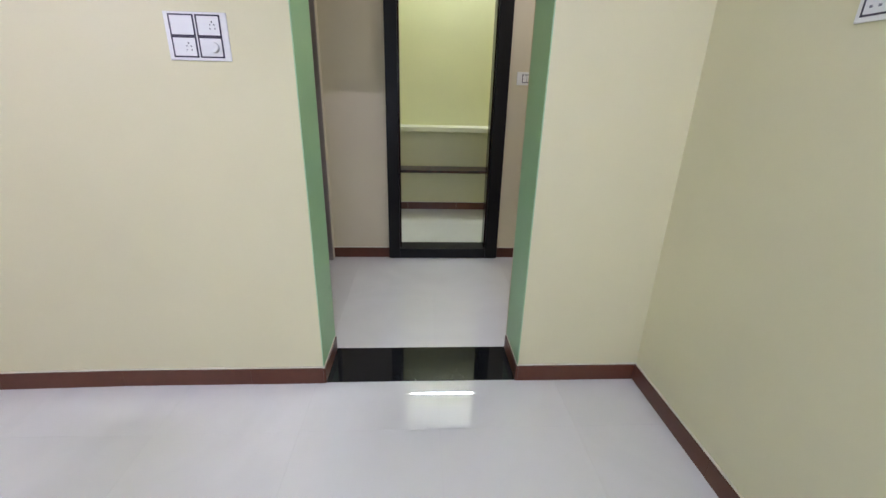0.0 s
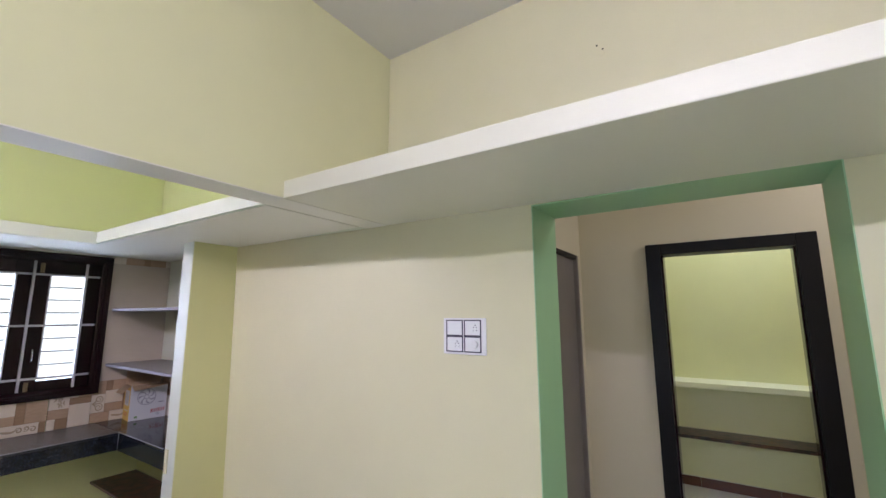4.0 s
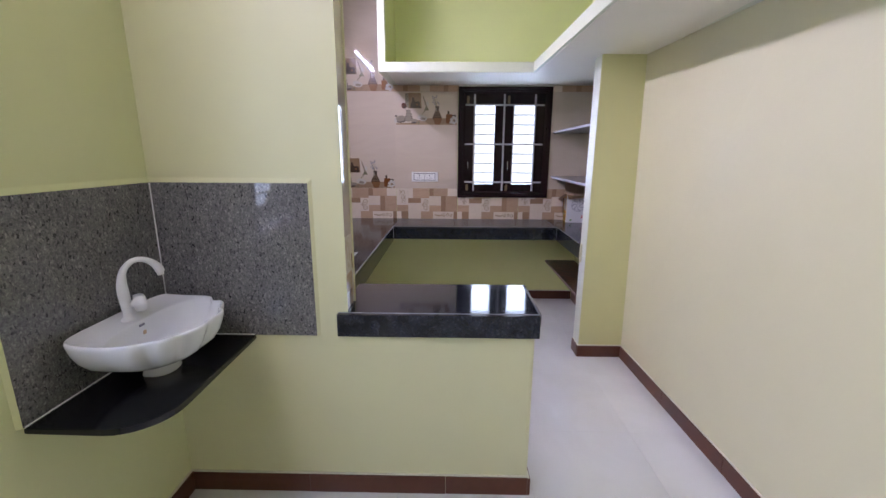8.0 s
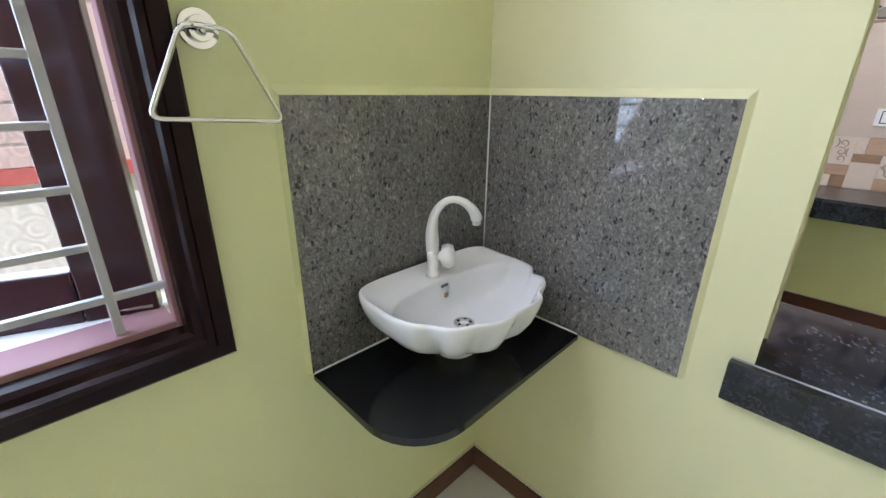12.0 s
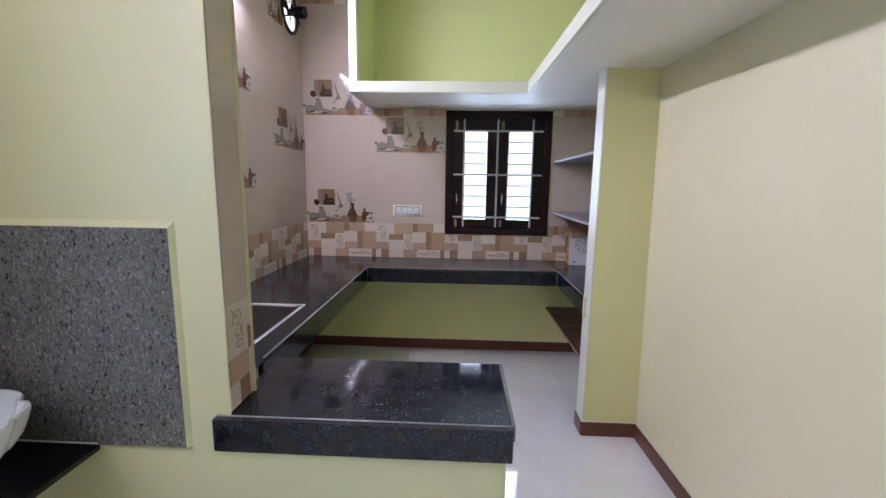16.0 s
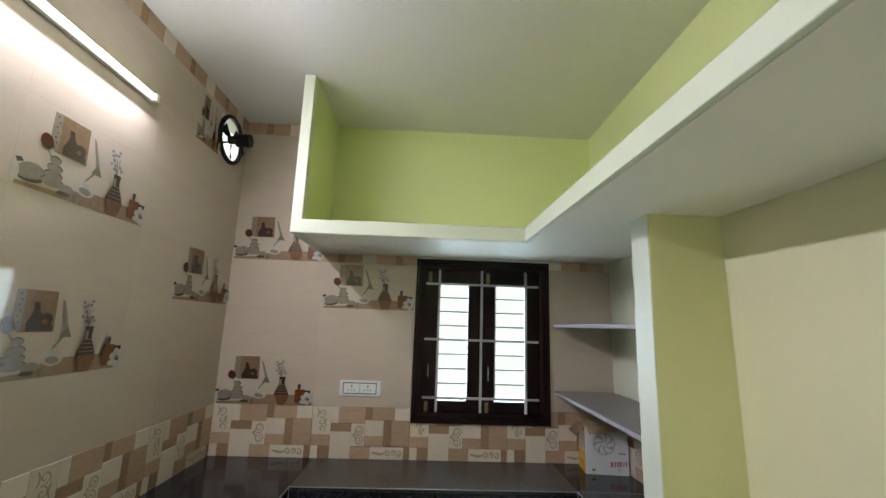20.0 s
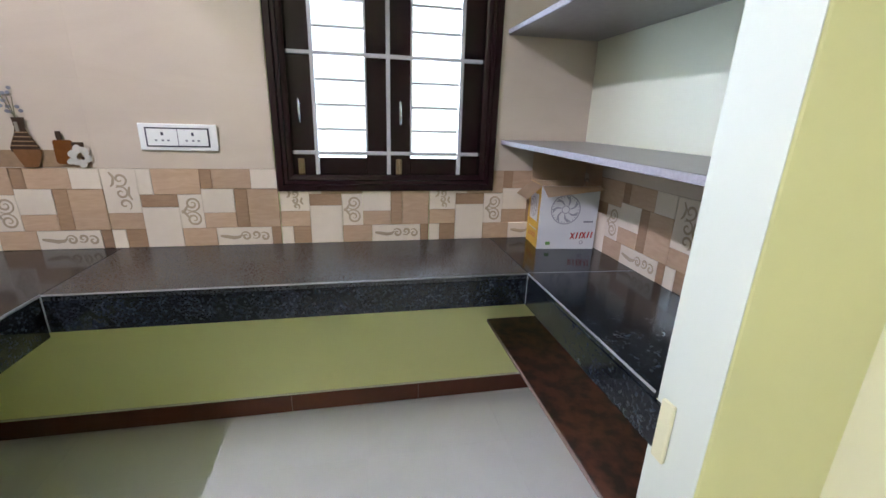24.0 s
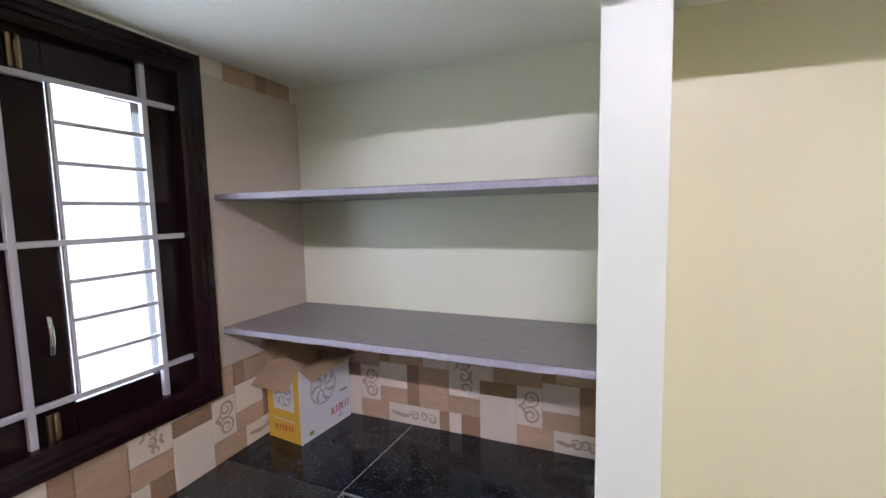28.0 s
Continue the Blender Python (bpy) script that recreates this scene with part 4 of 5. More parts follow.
hi = [bm.verts.new((x, y, 0.752)) for x, y in out]
bm.faces.new(lo[::-1])
bm.faces.new(hi)
for k in range(len(out)):
    bm.faces.new((lo[k], lo[(k + 1) % len(out)], hi[(k + 1) % len(out)], hi[k]))
bmesh.ops.bevel(bm, geom=[e for e in bm.edges if abs(e.verts[0].co.z - e.verts[1].co.z) < 1e-5], offset=0.003, segments=2, affect="EDGES")
part("slab", bm, mat("plain_black_granite", (0.008, 0.008, 0.009), rough=0.12, var=0.2, scale=40), slab)

basin = thing("wash_basin", "white porcelain wash basin with a scalloped shell rim", "basin", (-0.838, -0.606, 0.752))


def scallop(theta):
    """Depth of the notches between the lobes of the front rim, 0 to 1."""
    s = math.sin(theta)
    return 0.62 * min(1.0, max(0.0, 4.0 * (s - 0.22))) * (0.5 + 0.5 * math.cos(12 * theta)) ** 1.6 if s > 0 else 0.0


def outside(theta, scale, lobes):
    """A point on the basin's outside: straight back, scalloped front."""
    c, s = math.cos(theta), math.sin(theta)
    if s < 0:
        return 0.226 * math.copysign(abs(c) ** 0.32, c) * scale, 0.140 - 0.136 * abs(s) ** 0.32 * scale
    k = 1 - lobes * scallop(theta)
    return 0.226 * math.copysign(abs(c) ** 0.9, c) * k * scale, 0.140 + 0.196 * s * k * scale


def inside(theta, scale, lobes):
    """A point on the bowl's opening, with the tap deck left flat behind it."""
    c, s = math.cos(theta), math.sin(theta)
    k = 1 - lobes * scallop(theta)
    depth = 0.170 if s > 0 else 0.062
    return 0.203 * math.copysign(abs(c) ** (0.9 if s > 0 else 0.7), c) * k * scale, 0.150 + 0.010 * (1 - scale) + depth * s * k * scale


bm = bmesh.new()
N = 128
rings = []
for kind, sc, z, lob in ((0, 0.25, 0.0, 0), (0, 0.265, 0.005, 0), (0, 0.235, 0.030, 0), (0, 0.25, 0.050, 0.0), (0, 0.48, 0.059, 0.10), (0, 0.68, 0.072, 0.22), (0, 0.83, 0.094, 0.27), (0, 0.92, 0.122, 0.25), (0, 0.97, 0.150, 0.17), (0, 1.0, 0.172, 0.125),
                         (0, 1.0, 0.180, 0.115), (0, 0.988, 0.186, 0.11), (0, 0.966, 0.185, 0.105), (0, 0.945, 0.181, 0.10), (1, 1.03, 0.177, 0.09), (1, 1.0, 0.170, 0.07), (1, 0.97, 0.156, 0.05), (1, 0.90, 0.132, 0.05), (1, 0.74, 0.104, 0.02), (1, 0.45, 0.084, 0), (1, 0.14, 0.078, 0)):
    ring = []
    for k in range(N):
        th = 2 * math.pi * k / N
        x, y = (outside, inside)[kind](th, sc, lob)
        dip = 0.07 * lob * scallop(th)
        lip = 0.008 * min(1.0, 2 * abs(math.sin(th))) if math.sin(th) < 0 and kind == 0 and 0.95 < sc and z > 0.15 else 0
        ring.append(bm.verts.new((x, y, z - dip + lip)))
    rings.append(ring)
for a, b in zip(rings, rings[1:]):
    for k in range(N):
        bm.faces.new((a[k], a[(k + 1) % N], b[(k + 1) % N], b[k]))
bm.faces.new(rings[0][::-1])
bm.faces.new(rings[-1])
body = finish(bm, "bowl", PORC, basin, smooth=True)
disc("waste", (0.0, 0.160, 0.0785), (0, 0, 1), 0.026, 0.004, CHROME, basin, hole=0.012)
for k in range(5):
    a = 2 * math.pi * k / 5
    disc("waste_hole", (0.016 * math.cos(a), 0.160 + 0.016 * math.sin(a), 0.0826), (0, 0, 1), 0.004, 0.0006, IRON, basin, 10)
boxes("overflow", [(-0.006, 0.006, 0.096, 0.0985, 0.128, 0.140)], CARD, basin, "tan overflow slot")
boxes("maker_mark", [(-0.010, 0.012, 0.0890, 0.0935, 0.156, 0.1625)], GREY_P, basin, "small grey printed mark")

btap = thing("basin_tap", "white plastic swan-neck tap on the basin", "tap", (0.012, 0.014, 0.011))
rod("body", [(-0.842, -0.565, 0.918), (-0.842, -0.565, 0.926), (-0.842, -0.565, 0.931), (-0.842, -0.565, 0.948), (-0.842, -0.565, 0.985)], [0.0195, 0.0185, 0.0135, 0.0122, 0.0158], PLASTIC, btap, 18)
rod("collar", [(-0.842, -0.565, 0.985), (-0.842, -0.565, 0.990)], 0.0165, PLASTIC, btap, 18)
neck = [(-0.842, -0.565, 0.990), (-0.841, -0.566, 1.015), (-0.841, -0.566, 1.045), (-0.846, -0.562, 1.080), (-0.858, -0.551, 1.105), (-0.876, -0.536, 1.117), (-0.896, -0.518, 1.112), (-0.912, -0.503, 1.095), (-0.921, -0.495, 1.076), (-0.922, -0.494, 1.066)]
rod("neck", glide(neck), glide([0.0158, 0.0166, 0.0145, 0.0108, 0.0090, 0.0086, 0.0094, 0.0118, 0.0138, 0.0140]), PLASTIC, btap, 18)
rod("nozzle", [(-0.9222, -0.4938, 1.066), (-0.9232, -0.4930, 1.054)], 0.0105, PLASTIC, btap, 16)
bm = bmesh.new()
kn = 24
kr = []
for t_, r_ in ((0.0, 0.010), (0.010, 0.012), (0.014, 0.026), (0.030, 0.029), (0.042, 0.025), (0.047, 0.008)):
    ring = []
    for k in range(kn):
        a = 2 * math.pi * k / kn
        r = r_ * (1 + (0.10 * math.cos(6 * a) if r_ > 0.015 else 0))
        w = Vector((-0.74, 0.67, 0)) * (0.010 + t_) + Vector((0.67, 0.74, 0)) * r * math.cos(a) + Vector((0, 0, 1)) * r * math.sin(a)
        ring.append(bm.verts.new(Vector((-0.842, -0.565, 0.972)) + w))
    kr.append(ring)
for a, b in zip(kr, kr[1:]):
    for k in range(kn):
        bm.faces.new((a[k], a[(k + 1) % kn], b[(k + 1) % kn], b[k]))
bm.faces.new(kr[-1])
finish(bm, "knob", PLASTIC, btap, "lobed white knob", smooth=True)

# towel ring
towel = thing("towel_ring", "chrome triangular towel ring on a round rose", "towel ring")
disc("rose", (-0.402, YL, 1.458), (0, 1, 0), 0.030, 0.010, CHROME, towel, 32)
disc("rose_cap", (-0.402, YL + 0.010, 1.458), (0, 1, 0), 0.019, 0.012, CHROME, towel, 28)
rod("arm", [(-0.402, YL + 0.02, 1.452), (-0.402, YL + 0.036, 1.456)], 0.006, CHROME, towel, 10)


def rounded(points, r, n=6):
    out = []
    m = len(points)
    for i, p in enumerate(points):
        p = Vector(p)
        a, b = (Vector(points[i - 1]) - p).normalized(), (Vector(points[(i + 1) % m]) - p).normalized()
        for k in range(n + 1):
            t_ = k / n
            out.append((p + a * r) * (1 - t_) ** 2 + p * 2 * t_ * (1 - t_) + (p + b * r) * t_ ** 2)
    return out + [out[0]]


rod("ring", rounded([(-0.368, -0.594, 1.460), (-0.304, -0.590, 1.330), (-0.505, -0.590, 1.318), (-0.437, -0.594, 1.458)], 0.018), 0.0042, CHROME, towel, 10)

# ---- switch plates ----


def plate(name, label, m, w, h, modules):
    """A white plate on a wall with dark-lined modules: (u0, v0, u1, v1, kind)."""
    e = thing(name, label, "socket" if "socket" in name else "switch")
    e.matrix_world = m
    boxes("plate", [(0, w, 0, h, 0, 0.009)], PLASTIC, e, bevel=0.003)
    for u0, v0, u1, v1, kind in modules:
        t_ = 0.0048
        mod = boxes("module", [(u0, u1, v0, v1, 0.009, 0.0115)], PLASTIC, e, bevel=0.0008)
        boxes("outline", [(u0 - t_, u1 + t_, v0 - t_, v0, 0.009, 0.0118), (u0 - t_, u1 + t_, v1, v1 + t_, 0.009, 0.0118), (u0 - t_, u0, v0, v1, 0.009, 0.0118), (u1, u1 + t_, v0, v1, 0.009, 0.0118)], INK, mod, "dark module outline")
        cu, cv = (u0 + u1) / 2, (v0 + v1) / 2
        if kind == "socket":
            off = (u1 - u0) * 0.18
            for du, dv, r in ((0, 0.016, 0.0032), (-0.009, 0.004, 0.0026), (0.009, 0.004, 0.0026), (-0.011, -0.012, 0.0026), (0.011, -0.012, 0.0026)):
                disc("pin_hole", (cu + off + du * 0.8, cv + dv * 0.8, 0.0115), (0, 0, 1), r * 0.9, 0.0004, INK, mod, 10)
        elif kind == "knob":
            disc("knob", (cu + 0.012, cv, 0.0115), (0, 0, 1), 0.018, 0.016, PLASTIC, mod, 24)
        elif kind == "power":
            n = 1 if u1 - u0 < 0.1 else 2
            for k in range(n):
                c0 = u0 + (u1 - u0) * (k + 0.5) / n
                boxes("earth_hole", [(c0 - 0.004, c0 + 0.004, cv + 0.006, cv + 0.018, 0.0115, 0.0119)], INK, mod)
                for du in (-0.022, 0.0, 0.018):
                    boxes("pin_hole", [(c0 + du - 0.004, c0 + du + 0.004, cv - 0.014, cv - 0.008, 0.0115, 0.0119)], GREY_P, mod)
            if n == 2:
                boxes("divider", [(cu - 0.001, cu + 0.001, v0, v1, 0.0115, 0.0118)], INK, mod)
        elif kind == "rockers":
            for k in (1, 2):
                boxes("divider", [(u0 + (u1 - u0) * k / 3 - 0.001, u0 + (u1 - u0) * k / 3 + 0.001, v0, v1, 0.0115, 0.0118)], INK, mod)
    return e


plate("switch_plate", "white switch plate with two sockets and a dimmer", wall_frame((-0.766, YR, 1.457), (1, 0, 0)), 0.219, 0.160,
      [(0.022, 0.085, 0.100, 0.147, "blank"), (0.116, 0.085, 0.192, 0.147, "socket"), (0.022, 0.015, 0.100, 0.075, "socket"), (0.116, 0.015, 0.192, 0.075, "knob")])
plate("wall_socket", "white wall socket plate with one power outlet", wall_frame((XE, 1.226, 1.556), (0, -1, 0)), 0.119, 0.089, [(0.020, 0.017, 0.098, 0.072, "power")])
plate("hall_switch", "small white rocker switch plate in the hall", wall_frame((0.89, 3.50, 1.430), (1, 0, 0)), 0.150, 0.095, [(0.045, 0.022, 0.135, 0.072, "rockers")])
plate("kitchen_socket", "white double power socket on tiles", wall_frame((XK + 0.007, 0.127, 1.206), (0, 1, 0)), 0.257, 0.094, [(0.027, 0.018, 0.226, 0.076, "power")])

cap = thing("blank_cap", "cream wall cap with two small screw holes", "wall cap")
disc("cap", (-0.008, YR, 2.698), (0, -1, 0), 0.036, 0.002, PAINT, cap, 32)
for dx, dz in ((-0.010, 0.012), (0.012, -0.010)):
    disc("screw_hole", (-0.008 + dx, YR - 0.002, 2.698 + dz), (0, -1, 0), 0.004, 0.0005, IRON, cap, 10)
holder = thing("lamp_holder", "white round lamp holder with a red centre", "lamp holder")
disc("rose", (XS, 0.262, 2.685), (1, 0, 0), 0.046, 0.012, PLASTIC, holder, 32)
disc("cup", (XS + 0.012, 0.262, 2.685), (1, 0, 0), 0.030, 0.030, PLASTIC, holder, 28, hole=0.022)
disc("red_contact", (XS + 0.012, 0.262, 2.685), (1, 0, 0), 0.0215, 0.012, RED, holder, 24, label="dark red contact")

# tube lamps
for x0, x1, z, lab in ((-2.715, -1.56, 2.615, "lit white tube lamp on the kitchen wall tiles"), (-0.20, 0.90, 2.66, "lit white tube lamp above the dining window")):
    lamp = thing("tube_lamp", lab, "lamp", group="tube lamps")
    bar("batten", x0, x1, YL + 0.007, YL + 0.026, z - 0.018, z + 0.018, PLASTIC, lamp, bevel=0.004)
    rod("tube", [(x0 + 0.02, YL + 0.036, z), (x1 - 0.02, YL + 0.036, z)], 0.0095, GLOWING, lamp, 12)
    for xx in (x0, x1 - 0.02):
        bar("end_cap", xx, xx + 0.02, YL + 0.007, YL + 0.048, z - 0.019, z + 0.019, PLASTIC, lamp, bevel=0.004)

# exhaust fan
fan = thing("exhaust_fan", "black metal exhaust fan in a round wall opening", "fan")
disc("rim", (FX, YL + 0.007, FZ), (0, 1, 0), 0.155, 0.016, IRON, fan, 40, hole=0.132)
for a in (90, 210, 330):
    c, s = math.cos(radians(a)), math.sin(radians(a))
    rod("bracket", [(FX + 0.14 * c, YL + 0.02, FZ + 0.14 * s), (FX + 0.10 * c, YL + 0.055, FZ + 0.10 * s), (FX + 0.03 * c, YL + 0.06, FZ + 0.03 * s)], 0.006, IRON, fan, 8)
disc("motor", (FX, YL + 0.05, FZ), (0, 1, 0), 0.042, 0.085, IRON, fan, 28)
disc("hub", (FX, YL + 0.0, FZ), (0, 1, 0), 0.026, 0.05, IRON, fan, 20)
for a in (20, 140, 260):
    bm = bmesh.new()
    g = []
    for r in (0.03, 0.07, 0.118):
        row = []
        for d, yy in ((-16, -0.018), (0, 0.0), (16, 0.018)):
            th = radians(a + d * (0.6 + 4 * r))
            row.append(bm.verts.new((FX + r * math.cos(th), YL + 0.012 + yy * 0.5, FZ + r * math.sin(th))))
        g.append(row)
    for i in range(2):
        for j in range(2):
            bm.faces.new((g[i][j], g[i][j + 1], g[i + 1][j + 1], g[i + 1][j]))
    bmesh.ops.solidify(bm, geom=list(bm.faces), thickness=0.002)
    part("blade", bm, IRON, fan)

# carton
carton = thing("carton", "open white and yellow cardboard fan carton on the counter", "carton")
bx0, bx1, by0, by1, bz0, bz1 = -3.655, -3.495, 1.605, 1.848, CT + 0.001, 1.103
# it stands turned a little out of the corner
carton.matrix_basis = pose(bx1, by0, 0, 0, 0, -6.4) @ Matrix.Translation((-bx1, -by0, 0))
boxes("white_side", [(bx1 - 0.004, bx1, by0, by1, bz0, bz1)], CARD_W, carton, "white printed side")
boxes("yellow_side", [(bx0, bx1 - 0.004, by0, by0 + 0.004, bz0, bz1)], CARD_Y, carton, "yellow printed side")
boxes("plain_side", [(bx0, bx0 + 0.004, by0 + 0.004, by1, bz0, bz1), (bx0 + 0.004, bx1 - 0.004, by1 - 0.004, by1, bz0, bz1), (bx0 + 0.004, bx1 - 0.004, by0 + 0.004, by1 - 0.004, bz0, bz0 + 0.004)], CARD, carton)


def flap(pts, m, label):
    bm = bmesh.new()
    bm.faces.new([bm.verts.new(p) for p in pts])
    bmesh.ops.solidify(bm, geom=list(bm.faces), thickness=0.003)
    part("flap", bm, m, carton, label)


flap([(bx0, by0, bz1), (bx1, by0, bz1), (bx1 + 0.003, by0 - 0.056, bz1 - 0.055), (bx0 - 0.006, by0 - 0.058, bz1 - 0.058)], CARD, "brown flap folded out")
flap([(bx1, by0, bz1), (bx1, by1, bz1), (bx1 + 0.050, by1 - 0.004, bz1 - 0.006), (bx1 + 0.046, by0 + 0.012, bz1 - 0.038)], CARD, "brown flap folded out")
flap([(bx0, by0, bz1), (bx0, by1, bz1), (bx0 + 0.004, by1, bz1 + 0.115), (bx0 + 0.004, by0, bz1 + 0.115)], CARD, "brown flap standing up")
flap([(bx0, by1, bz1), (bx1, by1, bz1), (bx1 - 0.006, by1 - 0.004, bz1 + 0.10), (bx0 + 0.006, by1 - 0.004, bz1 + 0.10)], CARD, "brown flap standing up")
# print on the carton: fan pictures, bars for the writing
mid = (by0 + by1) / 2


def fan_print(m, r):
    """A printed fan: outer ring, hub ring and swept blades, flat on a carton side."""
    grey = PALE_P
    bm = bmesh.new()
    for r0, r1 in ((r * 0.93, r), (r * 0.22, r * 0.28)):
        a = [[bm.verts.new((q * math.cos(2 * math.pi * k / 36), q * math.sin(2 * math.pi * k / 36), 0.0008)) for k in range(36)] for q in (r0, r1)]
        for k in range(36):
            bm.faces.new((a[0][k], a[1][k], a[1][(k + 1) % 36], a[0][(k + 1) % 36]))
    for k in range(7):
        t0 = 2 * math.pi * k / 7
        v = [bm.verts.new((r * q * math.cos(t0 + w), r * q * math.sin(t0 + w), 0.0006)) for q, w in ((0.32, 0.0), (0.62, 0.16), (0.88, 0.42), (0.88, 0.72), (0.60, 0.36), (0.32, 0.22))]
        bm.faces.new((v[0], v[1], v[4], v[5]))
        bm.faces.new((v[1], v[2], v[3], v[4]))
    for k in range(28):
        t0 = 2 * math.pi * k / 28
        v = [bm.verts.new((r * q * math.cos(t0 + w), r * q * math.sin(t0 + w), 0.0007)) for q, w in ((0.80, -0.02), (0.93, -0.02), (0.93, 0.02), (0.80, 0.02))]
        bm.faces.new(v)
    bmesh.ops.transform(bm, matrix=m, verts=bm.verts)
    part("fan_print", bm, grey, carton, "grey printed fan picture")


boxes("label_panel", [(bx0 + 0.030, bx1 - 0.030, by0 - 0.0012, by0, 0.950, 1.062)], CARD_W, carton, "white picture panel")
fan_print(wall_frame((bx1, mid - 0.015, 1.008), (0, 1, 0)), 0.062)
fan_print(wall_frame(((bx0 + bx1) / 2, by0 - 0.0012, 1.006), (1, 0, 0)), 0.042)


def slanted_marks(o, u, n, w, h, gap):
    """A row of slanting printed strokes, each pair crossed or doubled like a trade mark."""
    u, up = Vector(u), Vector((0, 0, 1))
    for k in range(n):
        bm = bmesh.new()
        foot = Vector(o) + u * k * (w + gap) + up * k * h * 0.06
        for a, b in ((0.0, 0.72), (0.72, 0.0)) if k % 2 == 0 else ((0.0, 0.25), (0.72, 0.9)):
            v = [bm.verts.new(foot + u * w * q + up * z) for q, z in ((a, 0), (a + 0.28, 0), (b + 0.28, h), (b, h))]
            bm.faces.new(v)
        bmesh.ops.solidify(bm, geom=list(bm.faces), thickness=0.0012)
        part("mark", bm, RED, carton, "red printed mark")


slanted_marks((bx1 + 0.0008, by1 - 0.106, 0.884), (0, 1, 0), 4, 0.021, 0.027, 0.003)
slanted_marks((bx0 + 0.030, by0 - 0.0008, 0.874), (1, 0, 0), 4, 0.020, 0.021, 0.003)
disc("mark_ring", (bx1, by1 - 0.055, 0.870), (1, 0, 0), 0.008, 0.001, GREY_P, carton, 16, hole=0.006)
boxes("green_mark", [(bx1, bx1 + 0.001, by0 + 0.035, by0 + 0.055, 0.858, 0.872)], GREEN_P, carton)
boxes("grey_line", [(bx1, bx1 + 0.001, by1 - 0.055, by1 - 0.015, 0.955, 0.961)], GREY_P, carton)
boxes("yellow_line", [(bx0 + 0.03, bx1 - 0.03, by0 - 0.001, by0, 0.913, 0.917)], CARD_W, carton)

# ---- wall tiles of the kitchen ----
meshes = {}


def tile_mesh(w, h, d, material, gap=0.0003, cham=0.0018):
    """A tile w by h with chamfered edges, its foot at the origin's corner."""
    key = (round(w, 4), round(h, 4), d, material.name)
    if key not in meshes:
        bm = bmesh.new()
        g, c = gap, min(cham, w / 6, h / 6)
        loops = [[bm.verts.new(p) for p in ((g + i, g + i, z), (w - g - i, g + i, z), (w - g - i, h - g - i, z), (g + i, h - g - i, z))] for i, z in ((0, 0.0), (0, d - c * 0.7), (c, d))]
        for a, b in zip(loops, loops[1:]):
            for k in range(4):
                bm.faces.new((a[k], a[(k + 1) % 4], b[(k + 1) % 4], b[k]))
        bm.faces.new(loops[-1])
        me = bpy.data.meshes.new("tile")
        bm.to_mesh(me)
        bm.free()
        me.materials.append(material)
        meshes[key] = me
    return meshes[key]


def lay(name, m, u, v, w, h, d, material, parent):
    ob = new(name, tile_mesh(w, h, d, material, gap=0.0001 if material == WTILE else 0.0003, cham=0.0003 if material == WTILE else 0.0018))
    ob.parent = parent
    ob.matrix_basis = m @ Matrix.Translation((u, v, 0))
    return ob


def spiral(cu, cv, r0, turns, start, flip=1, n=26):
    return [(cu + r0 * (1 - 0.85 * k / n) * math.cos(start + flip * turns * 2 * math.pi * k / n), cv + r0 * (1 - 0.85 * k / n) * math.sin(start + flip * turns * 2 * math.pi * k / n)) for k in range(n + 1)]


def ribbon(bm, pts, width, z0, z1):
    """A raised strip along points of the wall, tapered to its ends."""
    n = len(pts)
    left, right, top = [], [], []
    for i, p in enumerate(pts):
        a, b = pts[max(i - 1, 0)], pts[min(i + 1, n - 1)]
        dx, dy = b[0] - a[0], b[1] - a[1]
        q = math.hypot(dx, dy) or 1
        w = width * (0.35 + 0.65 * math.sin(math.pi * min(1, (i + 0.5) / n * 1.1)))
        left.append(bm.verts.new((p[0] - dy / q * w, p[1] + dx / q * w, z0)))
        right.append(bm.verts.new((p[0] + dy / q * w, p[1] - dx / q * w, z0)))
        top.append(bm.verts.new((p[0], p[1], z1)))
    for i in range(n - 1):
        bm.faces.new((left[i], top[i], top[i + 1], left[i + 1]))
        bm.faces.new((top[i], right[i], right[i + 1], top[i + 1]))


